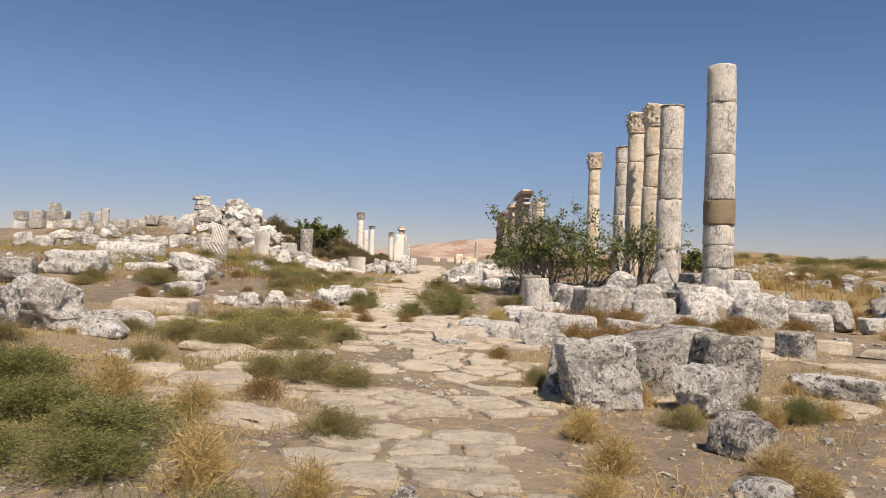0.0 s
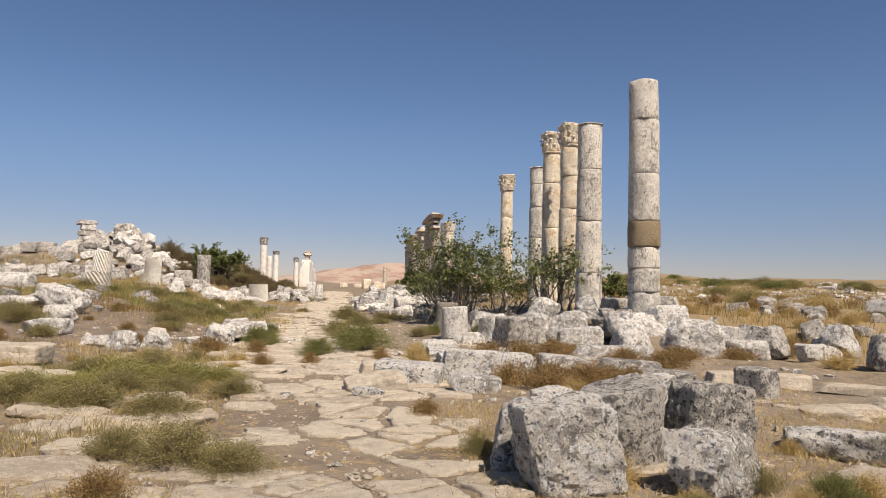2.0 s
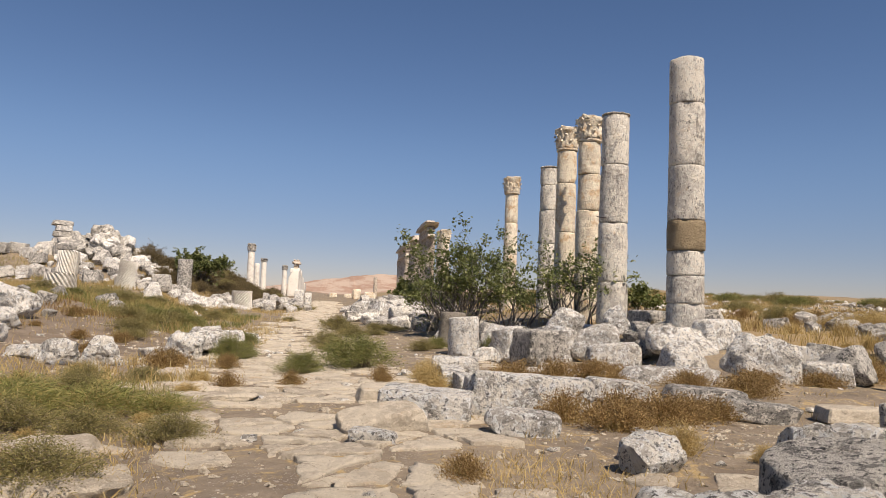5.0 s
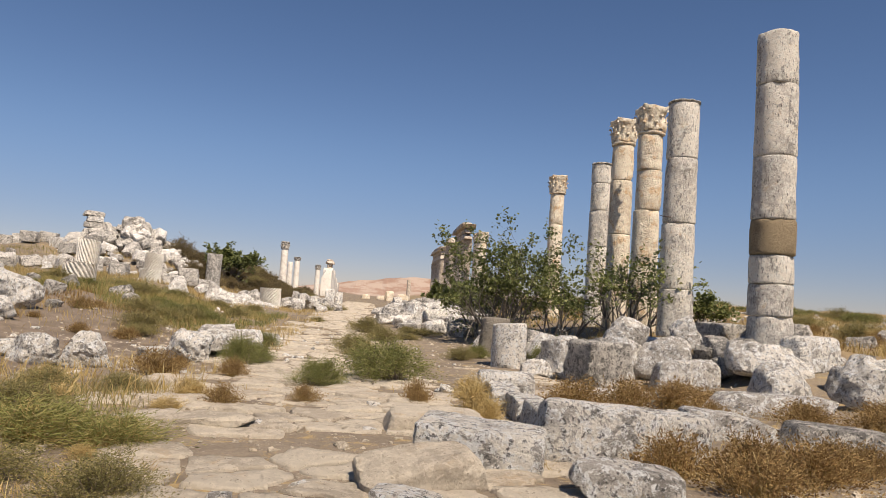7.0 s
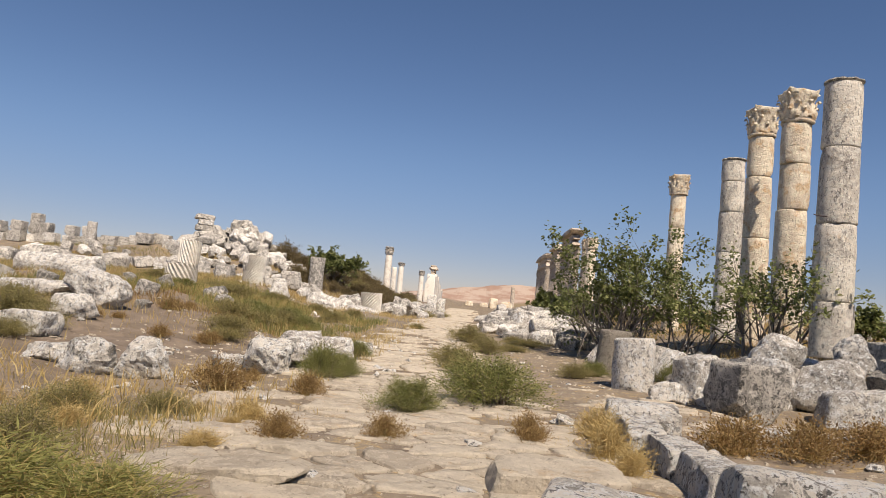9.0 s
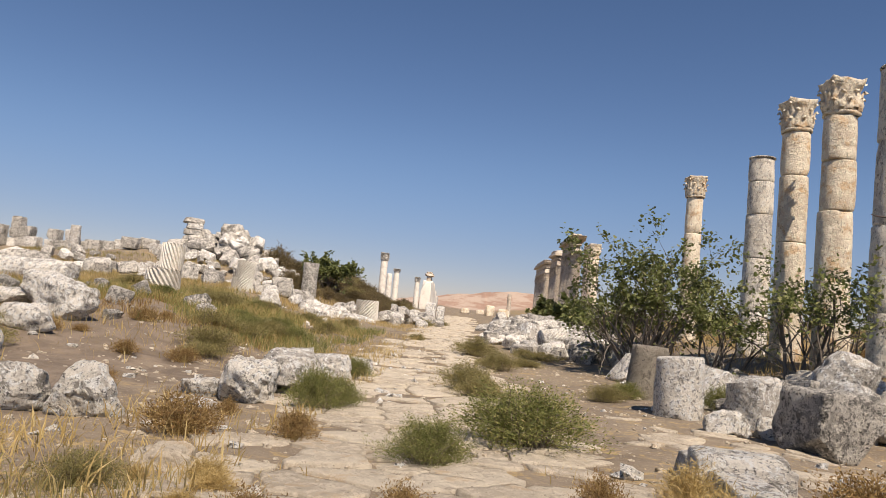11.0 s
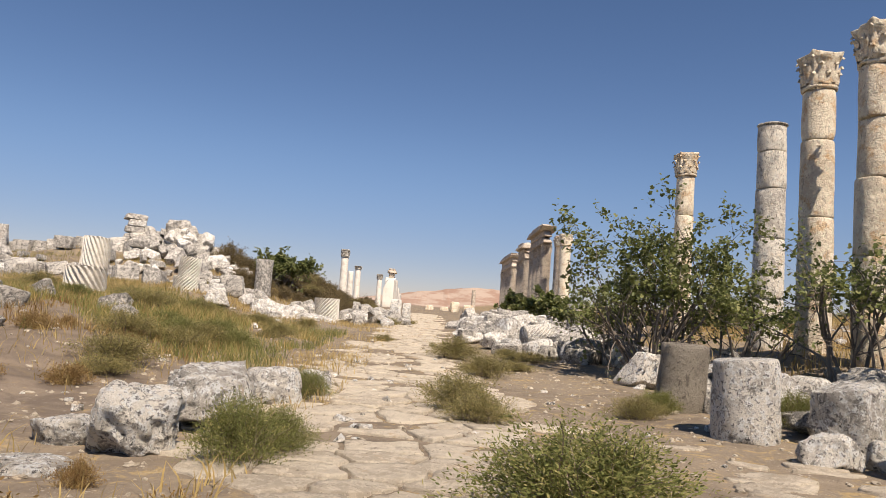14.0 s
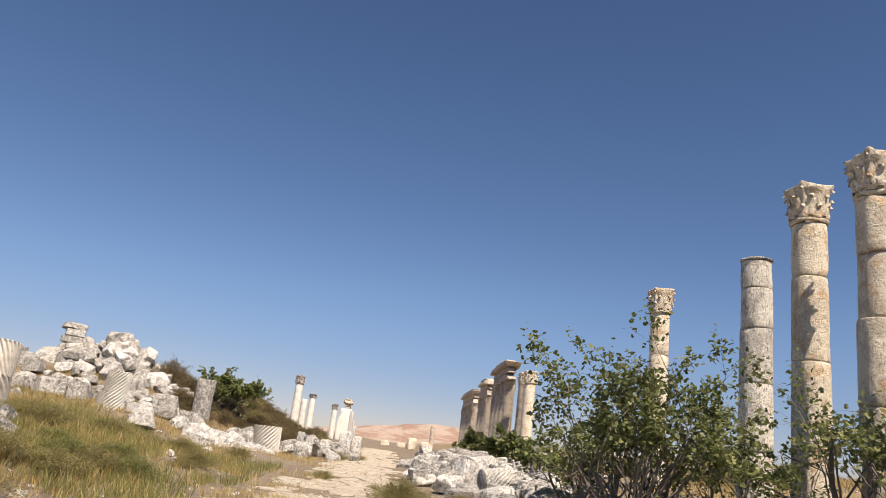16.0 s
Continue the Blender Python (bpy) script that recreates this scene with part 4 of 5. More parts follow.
def leaf(verts, faces, p, d, ln, wd, rng):
    s = d.cross(Vector((rng.normal(), rng.normal(), rng.normal()))).normalized()
    a = len(verts)
    verts.extend([p, p + d * (ln * 0.5) + s * wd, p + d * ln, p + d * (ln * 0.5) - s * wd])
    faces.append([a, a + 1, a + 2, a + 3])


def shrub_meshes(seed, stems, leaves, height, spreadx, leaf_len, leaf_wid, leaf_mat, stem_mat, droop=0.25, up=0.5):
    """A low desert shrub of radius about 1: wiry stems from one foot, small leaves along them."""
    rng = np.random.default_rng(seed)
    sv, sf, lv, lf = [], [], [], []
    for _ in range(stems):
        a = rng.uniform(0, 2 * math.pi)
        lean = rng.uniform(0.02, 1.0) ** 0.7
        reach = spreadx * lean * rng.uniform(0.7, 1.05)
        top = height * (1 - 0.72 * lean ** 2) * rng.uniform(0.65, 1.1)
        foot = Vector((rng.normal() * 0.16, rng.normal() * 0.16, 0))
        pts = []
        wob = rng.normal(size=2) * 0.06
        for k in range(5):
            t = k / 4
            pts.append(foot + Vector((math.cos(a) * reach * t + wob[0] * math.sin(3 * t), math.sin(a) * reach * t + wob[1] * math.sin(3 * t), top * (t ** up) - droop * 0.2 * t * t)))
        stalk(sv, sf, pts, 0.008, 0.003, rng)
        for _ in range(leaves):
            t = rng.uniform(0.25, 1.0) ** 0.8
            k = min(3, int(t * 4))
            p = pts[k].lerp(pts[k + 1], t * 4 - k) + Vector(rng.normal(size=3) * 0.055)
            p.z = max(0.01, p.z)
            d = Vector((math.cos(a) + rng.normal() * 0.8, math.sin(a) + rng.normal() * 0.8, rng.normal() * 0.5 + 0.55)).normalized()
            leaf(lv, lf, p, d, leaf_len * rng.uniform(0.5, 1.3), leaf_wid * rng.uniform(0.6, 1.3), rng)
    return mesh_of("stems", sv, sf, stem_mat, False), mesh_of("leaves", lv, lf, leaf_mat, False)


SHRUBS = {
    "green": [shrub_meshes(800 + k, 220, 80, 0.85, 1.0, 0.05, 0.0075, GREEN, TWIG) for k in range(3)],
    "olive": [shrub_meshes(810 + k, 200, 60, 0.8, 1.0, 0.052, 0.0078, OLIVE, TWIG) for k in range(3)],
    "scrub": [shrub_meshes(850 + k, 150, 30, 0.8, 1.0, 0.085, 0.012, SCRUB, TWIG) for k in range(3)],
    "russet": [shrub_meshes(820 + k, 190, 20, 0.62, 1.0, 0.075, 0.012, RUSSET, STRAW, 0.2, 0.6) for k in range(3)],
    "lawn": [shrub_meshes(840 + k, 300, 12, 0.8, 0.95, 0.17, 0.007, BANKGRASS, STRAW, 0.5, 0.75) for k in range(3)],
    "straw": [shrub_meshes(830 + k, 240, 9, 0.95, 0.75, 0.20, 0.008, STRAW, STRAW, 0.5, 0.8) for k in range(3)],
}
SHRUB_LABEL = {
    "green": "green thorny shrub growing between paving stones",
    "olive": "half-dry olive green shrub on dry soil",
    "scrub": "dense dry brown scrub on the mound",
    "russet": "dry russet weed clump on stony soil",
    "lawn": "low clump of long green and straw-coloured grass",
    "straw": "tuft of dry straw-coloured grass",
}
_shrub_count = [0]


def shrub(kind, x, y, w, h, label="", z=None, d=None):
    """A shrub w wide, h high, with its foot on the ground."""
    _shrub_count[0] += 1
    k = _shrub_count[0]
    stems, leaves = SHRUBS[kind][k % 3]
    tall = {"green": 0.85, "olive": 0.8, "russet": 0.62, "straw": 0.95, "lawn": 0.8, "scrub": 0.8}[kind]
    name = "grass_tuft" if kind == "straw" else "shrub"
    root = thing(name, label or SHRUB_LABEL[kind], "grass" if kind == "straw" else "shrub", pose(x, y, (land1(x, y) if z is None else z) - 0.02, 0, 0, 47 * k), None, kind + " clumps")
    h = h * (0.85 if kind in ("olive", "green") else 1.0)
    root.scale = (w / 2 * 1.08, (d or w) / 2 * (0.92 + 0.2 * ((k * 7) % 5) / 4), h / tall)
    part("twig_mass", stems, root)
    part("foliage", leaves, root)
    return root


# shrubs placed one by one
shrub("green", 0.35, 23.4, 2.1, 1.0, "large green thorny shrub in the middle of the road")
shrub("green", -0.85, 21.6, 1.0, 0.62)
shrub("olive", -0.45, 29.6, 1.5, 0.8)
shrub("olive", -0.2, 28.6, 1.1, 0.6)
shrub("green", -2.75, 24.9, 1.1, 0.82, "green thorny shrub beside a white boulder")
shrub("green", -2.5, 25.6, 0.9, 0.6)
shrub("green", -2.95, 30.0, 0.9, 0.6)
shrub("russet", -3.6, 21.8, 1.05, 0.5)
shrub("olive", -3.4, 19.3, 0.8, 0.36)
shrub("russet", -2.4, 22.1, 0.75, 0.36)
shrub("olive", -0.2, 40.2, 1.9, 0.9)
shrub("olive", 0.4, 35.5, 1.5, 0.7)
shrub("olive", 1.4, 38.0, 1.6, 0.35)
shrub("olive", 2.2, 41.5, 2.2, 0.4)
shrub("olive", 2.6, 30.2, 1.1, 0.5)
shrub("green", 5.0, 29.6, 1.1, 0.75)
shrub("green", 3.2, 31.0, 0.9, 0.5)
shrub("russet", 0.7, 20.1, 0.6, 0.36)
shrub("russet", -0.9, 19.3, 0.55, 0.3)
# weeds before and between the kerb stones
for x, y, w, h in ((3.4, 21.0, 1.3, 0.55), (4.3, 20.9, 1.3, 0.55), (5.2, 21.2, 1.3, 0.5), (6.0, 22.0, 1.2, 0.45), (2.9, 15.7, 0.9, 0.45), (3.6, 15.5, 1.1, 0.5),
                   (4.3, 15.7, 1.1, 0.5), (3.3, 14.9, 1.0, 0.42), (4.9, 16.2, 1.0, 0.45), (5.5, 16.6, 0.9, 0.4), (7.2, 18.6, 1.2, 0.45), (6.4, 19.3, 1.2, 0.4),
                   (8.2, 19.9, 1.2, 0.4), (5.0, 19.3, 0.9, 0.35), (9.8, 20.2, 1.2, 0.4)):
    shrub("russet", x, y, w, h)
shrub("straw", 1.5, 19.4, 0.8, 0.5)
shrub("straw", 1.6, 20.6, 0.8, 0.5)
shrub("straw", 1.55, 18.4, 0.6, 0.4)
# around the start
shrub("green", -2.99, 6.71, 1.7, 0.5, "large green leafy weed clump on dry ground")
shrub("green", -4.15, 7.44, 1.6, 0.55, "large green leafy weed clump on dry ground")
shrub("straw", -3.66, 8.42, 0.9, 0.6)
shrub("straw", -2.56, 7.81, 0.8, 0.45)
shrub("green", -2.68, 5.73, 1.2, 0.42, "large green leafy weed clump on dry ground")
shrub("green", -3.78, 5.86, 1.3, 0.42, "large green leafy weed clump on dry ground")
shrub("green", -5.25, 9.03, 1.8, 0.7, "large green leafy weed clump on dry ground")
shrub("olive", -1.77, 10.25, 1.25, 0.55)
shrub("olive", -1.16, 9.88, 0.9, 0.42)
shrub("olive", -0.98, 7.08, 0.75, 0.38)
shrub("olive", -1.28, 4.39, 0.9, 0.42)
shrub("straw", -0.85, 5.00, 0.6, 0.42)
shrub("straw", -1.71, 5.37, 0.8, 0.55)
shrub("olive", -2.44, 10.49, 0.8, 0.4)
shrub("russet", -2.07, 8.78, 0.6, 0.3)
shrub("straw", 1.52, 6.22, 0.7, 0.42, "tuft of dry straw-coloured grass before a block")
shrub("straw", 1.46, 7.32, 0.6, 0.42)
shrub("straw", 1.22, 5.37, 0.6, 0.32)
shrub("olive", 1.40, 10.49, 0.55, 0.36)
shrub("green", 4.03, 8.17, 0.55, 0.38)
shrub("olive", 3.60, 8.66, 0.5, 0.36)
shrub("olive", 2.68, 8.05, 0.6, 0.28)
shrub("olive", 5.98, 9.27, 0.7, 0.4)
shrub("lawn", -3.10, 15.90, 1.7, 0.45)
shrub("lawn", -3.90, 15.50, 1.6, 0.43)
shrub("lawn", -2.30, 15.90, 1.3, 0.35)
shrub("lawn", -4.40, 16.60, 1.5, 0.43)
shrub("lawn", -5.00, 14.60, 1.6, 0.36)
shrub("lawn", -4.35, 14.73, 1.4, 0.32)
shrub("olive", -3.60, 13.04, 1.3, 0.5)
shrub("olive", -2.44, 12.30, 1.2, 0.48)
shrub("olive", -4.66, 13.57, 1.2, 0.5)
shrub("olive", -1.80, 13.99, 0.9, 0.4)
shrub("olive", -2.76, 14.42, 1.0, 0.4)
shrub("russet", -1.90, 18.60, 0.6, 0.3)


def strew(kind, n, seed, xr, yr, size, tall, keep=None):
    rng = np.random.default_rng(seed)
    for _ in range(n):
        x, y = rng.uniform(*xr), rng.uniform(*yr)
        if keep and not keep(x, y):
            continue
        s = rng.uniform(*size)
        shrub(kind, x, y, s, s * rng.uniform(*tall))


open_ = lambda x, y: not (x > -4.3 and 7.5 < y < 13)
strew("straw", 40, 61, (-6.5, -2.2), (8, 20), (0.3, 0.6), (0.35, 0.5), open_)
strew("olive", 16, 62, (-7.5, -2.8), (5, 20), (0.7, 1.2), (0.35, 0.5), open_)
strew("green", 16, 63, (-12, -6.0), (30, 47), (1.1, 1.9), (0.3, 0.45), lambda x, y: y > 27 - x)
strew("olive", 26, 64, (-15, -5.6), (30, 52), (1.0, 1.8), (0.3, 0.45), lambda x, y: y > 24 - x)
strew("russet", 14, 65, (-10, -4.5), (23, 36), (0.5, 0.9), (0.4, 0.5))
strew("olive", 16, 66, (-18, -8), (13, 30), (1.0, 1.9), (0.35, 0.5))
strew("straw", 40, 67, (11, 22), (16, 40), (0.8, 1.5), (0.4, 0.6))
strew("russet", 26, 68, (10, 26), (17, 50), (0.8, 1.5), (0.35, 0.5))
strew("green", 16, 78, (12, 60), (28, 95), (1.5, 3.0), (0.3, 0.4))
strew("olive", 34, 69, (13, 50), (28, 90), (1.5, 3.2), (0.3, 0.45))
strew("scrub", 34, 70, (-19, -7), (82, 102), (2.0, 3.4), (0.4, 0.55))
strew("olive", 30, 71, (-18, -7), (80, 102), (1.8, 3.2), (0.4, 0.55))
strew("scrub", 44, 75, (-21, -9), (79, 93), (1.8, 3.0), (0.35, 0.5))
strew("scrub", 24, 76, (-21, -9), (79, 93), (1.6, 2.6), (0.4, 0.5))
strew("scrub", 40, 77, (-16.5, -7.5), (69, 80), (1.2, 2.2), (0.4, 0.55))
strew("russet", 10, 72, (-4, 1.2), (9, 40), (0.3, 0.55), (0.5, 0.6), lambda x, y: abs(x + 0.2 + 0.03 * y) > 1.3)
strew("straw", 14, 73, (2.4, 5.0), (5.5, 14), (0.35, 0.6), (0.5, 0.7))
strew("olive", 12, 74, (-3.5, 3.0), (42, 70), (0.9, 1.6), (0.3, 0.45), lambda x, y: abs(x + 1.0) > 1.6)


# ---- fig trees ----
def tube(verts, faces, pts, radii, seg=5):
    base = len(verts)
    for k, p in enumerate(pts):
        d = (pts[min(k + 1, len(pts) - 1)] - pts[max(k - 1, 0)]).normalized()
        u = d.orthogonal().normalized()
        w = d.cross(u)
        for j in range(seg):
            a = 2 * math.pi * j / seg
            verts.append(p + (u * math.cos(a) + w * math.sin(a)) * radii[k])
    for k in range(len(pts) - 1):
        for j in range(seg):
            a, b2 = base + k * seg + j, base + k * seg + (j + 1) % seg
            faces.append([a, b2, b2 + seg, a + seg])


FIG_OUTLINE = ((0.0, 0.0), (0.32, 0.12), (0.46, 0.42), (0.26, 0.46), (0.30, 0.86), (0.0, 1.0), (-0.30, 0.86), (-0.26, 0.46), (-0.46, 0.42), (-0.32, 0.12))


def fig_leaf(verts, faces, p, d, size, rng):
    s = d.cross(Vector((rng.normal() * 0.5, rng.normal() * 0.5, 1))).normalized()
    n = s.cross(d).normalized()
    a = len(verts)
    for x, y in FIG_OUTLINE:
        verts.append(p + s * (x * size) + d * (y * size) + n * (0.25 * abs(x) * size - 0.18 * y * y * size))
    faces.append([a + k for k in (0, 1, 2, 3)] )
    faces.append([a + k for k in (0, 3, 4, 5)])
    faces.append([a + k for k in (0, 5, 6, 7)])
    faces.append([a + k for k in (0, 7, 8, 9)])


def fig_tree(label, x, y, stems, height, reach, seed, z=None, leaf_size=0.125, bare=0.35, dens=19, lean=(0, 0), leaf_mat=None):
    rng = np.random.default_rng(seed)
    tv, tf, lv, lf = [], [], [], []

    def grow(p, d, ln, r, depth):
        pts, radii = [p.copy()], [r]
        steps = 5
        for k in range(steps):
            d = (d + Vector(rng.normal(size=3) * 0.16) + Vector((0, 0, 0.02))).normalized()
            p = p + d * (ln / steps)
            pts.append(p.copy())
            radii.append(r * (1 - 0.45 * (k + 1) / steps))
        tube(tv, tf, pts, radii, 6 if depth == 0 else 4)
        if depth < 3:
            for _ in range(2 + int(rng.integers(0, 2)) + (1 if depth == 0 else 0)):
                k = int(rng.integers(2, steps + 1))
                nd = (d + Vector(rng.normal(size=3) * 0.55)).normalized()
                grow(pts[k], nd, ln * rng.uniform(0.45, 0.68), radii[k] * 0.62, depth + 1)
        if depth >= 2:
            for _ in range(dens if p.z > 0.44 * height else 1):
                k = int(rng.integers(1, steps + 1))
                ld = (d * 0.5 + Vector(rng.normal(size=3) * 0.75) + Vector((0, 0, 0.1))).normalized()
                fig_leaf(lv, lf, pts[k] + Vector(rng.normal(size=3) * 0.09), ld, leaf_size * rng.uniform(0.6, 1.25), rng)

    for k in range(stems):
        a = 2 * math.pi * (k + rng.uniform(0, 0.7)) / stems
        out = reach * rng.uniform(0.35, 1.0) / height
        d = Vector((math.cos(a) * out + lean[0], math.sin(a) * out + lean[1], 1)).normalized()
        foot = Vector((math.cos(a) * rng.uniform(0.05, 0.6), math.sin(a) * rng.uniform(0.05, 0.5), -0.1))
        grow(foot, d, height * rng.uniform(0.42, 0.6), 0.045 * rng.uniform(0.7, 1.25), 0)
    root = thing("fig_tree", label, "tree", pose(x, y, land1(x, y) if z is None else z), None, "fig trees")
    part("trunk", mesh_of("trunk", tv, tf, BARK), root, "grey bare slender stems")
    part("crown", mesh_of("crown", lv, lf, leaf_mat or FIGLEAF, False), root, "dark green lobed leaves")
    return root


fig_tree("bushy green fig tree with many bare grey stems", 5.1, 37.5, 24, 5.1, 3.2, 921, dens=15, lean=(-0.04, 0), leaf_size=0.12)
fig_tree("bushy green fig tree with many bare grey stems", 7.1, 36.7, 10, 4.0, 1.9, 902, dens=14, leaf_size=0.115)
fig_tree("sparse green fig tree among marble columns", 8.9, 35.0, 7, 4.6, 1.4, 903, dens=6)
fig_tree("sparse green fig tree before marble columns", 9.2, 33.4, 6, 3.6, 1.2, 904, dens=7)
fig_tree("low green fig bush behind a marble column", 11.4, 33.8, 5, 2.0, 0.5, 905)
fig_tree("low green fig bush behind rubble", 5.0, 41.0, 8, 3.0, 1.1, 906)
fig_tree("round dark green fig tree on the mound", -12.9, 77.0, 20, 3.6, 3.2, 907, dens=14, leaf_size=0.24)
fig_tree("dark green fig bush below the far colonnade", 7.8, 72, 8, 3.2, 2.4, 908, leaf_size=0.3)
fig_tree("dark green fig bush below the far colonnade", 8.2, 98, 8, 3.0, 2.6, 909, leaf_size=0.3)
for _x, _y, _w, _h in ((-18.3, 80.0, 3.4, 2.2), (-16.6, 79.6, 3.2, 1.6), (-15.2, 79.0, 2.8, 1.2)):
    shrub("scrub", _x, _y, _w, _h, "dense dry brown bush beside the collapsed pile")

# a bent iron cramp left in a joint of the grey column
_iv, _if = [], []
tube(_iv, _if, [Vector((0.1, 0, 0)), Vector((-0.1, -0.01, 0.0)), Vector((-0.25, -0.03, 0.01)), Vector((-0.34, -0.03, 0.04))], [0.018, 0.016, 0.014, 0.01], 6)
thing("iron_cramp", "bent rusty iron bar stuck in a column joint", "iron bar", pose(9.42, 32.1, 4.62), mesh_of("iron_cramp", _iv, _if, IRON))


def dry_stalk(x, y, h, seed, lean):
    """A dead thistle: a pale bent stem with a few side shoots and burrs."""
    rng = np.random.default_rng(seed)
    pts = [Vector((lean[0] * t * t * h, lean[1] * t * t * h, h * t)) + Vector(rng.normal(size=3) * 0.008) for t in np.linspace(0, 1, 8)]
    v, f = [], []
    tube(v, f, pts, [0.006 * (1 - 0.6 * k / 7) for k in range(8)], 5)
    root = thing("dry_stalk", "pale dead thistle stalk with side shoots", "dry plant", pose(x, y, land1(x, y) - 0.02), None, "dead thistles")
    part("stem", mesh_of("stem", v, f, STRAW), root)
    for k in range(3, 8):
        for s in (-1, 1):
            d = Vector((s * rng.uniform(0.4, 1), rng.normal() * 0.6, rng.uniform(0.3, 0.8))).normalized()
            q = [pts[k] + d * (0.09 * t) + Vector((0, 0, 0.02 * t * t)) for t in np.linspace(0, 1.6, 4)]
            v, f = [], []
            tube(v, f, q, [0.0035, 0.003, 0.0025, 0.0015], 4)
            shoot = part("side_shoot", mesh_of("side_shoot", v, f, STRAW), root)
            v, f = [], []
            for _ in range(7):
                leaf(v, f, q[-1], Vector(rng.normal(size=3)).normalized(), 0.025, 0.004, rng)
            part("burr", mesh_of("burr", v, f, STRAW), shoot)


dry_stalk(-1.52, 3.84, 0.55, 1, (0.75, 0.2))
dry_stalk(-0.92, 4.39, 0.5, 2, (-0.2, 0.1))
dry_stalk(-1.95, 5.61, 0.6, 3, (0.2, 0.0))
dry_stalk(-0.43, 4.15, 0.35, 4, (0.5, 0.2))
dry_stalk(-2.44, 7.69, 0.55, 5, (-0.3, 0.0))
dry_stalk(1.16, 6.47, 0.5, 6, (0.15, 0.0))
dry_stalk(-3.82, 13.99, 0.7, 7, (0.1, 0.1))
dry_stalk(-4.88, 14.20, 0.7, 8, (-0.2, 0.1))


# ---- paving of the street ----
def way(y):
    """Middle and half width of the paved strip at y."""
    return float(np.interp(y, [0, 6, 10, 14, 18, 24, 30, 45, 70, 110], [0.0, 0.2, -0.1, -0.35, -0.8, -1.1, -1.5, -2.0, -2.0, -2.0])), float(np.interp(y, [0, 6, 10, 14, 18, 24, 30, 45, 110], [0.9, 1.1, 1.3, 1.7, 2.2, 2.1, 1.8, 1.5, 1.3]))


def clip(poly, px, py, nx, ny):
    """The side of a polygon on which (p - (px, py)) . n is under 0."""
    out = []
    for k in range(len(poly)):
        a, b2 = poly[k], poly[(k + 1) % len(poly)]
        da, db = (a[0] - px) * nx + (a[1] - py) * ny, (b2[0] - px) * nx + (b2[1] - py) * ny
        if da <= 0:
            out.append(a)
        if da * db < 0:
            t = da / (da - db)
            out.append((a[0] + t * (b2[0] - a[0]), a[1] + t * (b2[1] - a[1])))
    return out


def cell(site, others, reach=1.0):
    """The ground nearer to site than to the others, as a polygon; stones lie longer across the street than along it."""
    x, y = site
    poly = [(x - reach, y - reach * 0.7), (x + reach, y - reach * 0.7), (x + reach, y + reach * 0.7), (x - reach, y + reach * 0.7)]
    for ox, oy in others:
        dx, dy = (ox - x) * 0.82, (oy - y) / 0.82
        poly = clip(poly, (x + ox) / 2, (y + oy) / 2, dx, dy)
        if len(poly) < 3:
            return []
    return poly


def ragged(poly, rng, inset):
    """The outline drawn in by a joint's width, its sides broken into uneven bits and its corners knocked off."""
    cx, cy = sum(q[0] for q in poly) / len(poly), sum(q[1] for q in poly) / len(poly)
    out = []
    for k in range(len(poly)):
        a, b2 = poly[k], poly[(k + 1) % len(poly)]
        ln = math.hypot(b2[0] - a[0], b2[1] - a[1])
        if ln < 0.06:
            continue
        cut = min(0.3, rng.uniform(0.008, 0.05) / ln)
        steps = [cut] + [s for s in np.linspace(0, 1, max(2, int(ln / 0.1)) + 1)[1:-1] if cut < s < 1 - cut] + [1 - cut]
        for s in steps:
            x, y = a[0] + s * (b2[0] - a[0]), a[1] + s * (b2[1] - a[1])
            d = math.hypot(x - cx, y - cy)
            q = max(0.3, (d - inset * rng.uniform(0.5, 1.6) - (0.035 * rng.uniform() if rng.uniform() < 0.07 else 0)) / d)
            out.append(((x - cx) * q, (y - cy) * q))
    return cx, cy, out


def slab_from(ring, rng, seed, thick):
    """A worn paving stone over its outline: a low rim, an uneven top."""
    m = len(ring)
    tx, ty = rng.normal() * 0.018, rng.normal() * 0.018
    v, f = [], []
    for scale, z in ((1.03, -0.12), (1.0, thick - 0.014), (0.975, thick - 0.002), (0.72, thick), (0.36, thick)):
        for px, py in ring:
            wob = 0.009 * math.sin(px * 8 + seed) * math.cos(py * 9 + seed * 2) + 0.005 * math.sin(px * 19 + py * 23 + seed)
            v.append((px * scale, py * scale, z + tx * px + ty * py + wob * (scale < 0.99)))
    for k in range(4):
        for j in range(m):
            a, b2 = k * m + j, k * m + (j + 1) % m
            f.append([a, b2, b2 + m, a + m])
    f.append([4 * m + j for j in range(m)])
    return v, f


def slab_geometry(x0, x1, y0, y1, rng, seed):
    n = int(rng.integers(4, 7))
    a0 = rng.uniform(0, 6.28)
    poly = [((x0 + x1) / 2 + (x1 - x0) * 0.56 * math.cos(a0 + 6.283 * (k + rng.uniform(-0.25, 0.25)) / n), (y0 + y1) / 2 + (y1 - y0) * 0.56 * math.sin(a0 + 6.283 * (k + rng.uniform(-0.25, 0.25)) / n)) for k in range(n)]
    cx, cy, ring = ragged(poly, rng, 0.01)
    v, f = slab_from(ring, rng, seed, rng.uniform(0.015, 0.05))
    return cx, cy, v, f


def slope(x, y):
    e = 0.35
    return (land1(x + e, y) - land1(x - e, y)) / (2 * e), (land1(x, y + e) - land1(x, y - e)) / (2 * e)


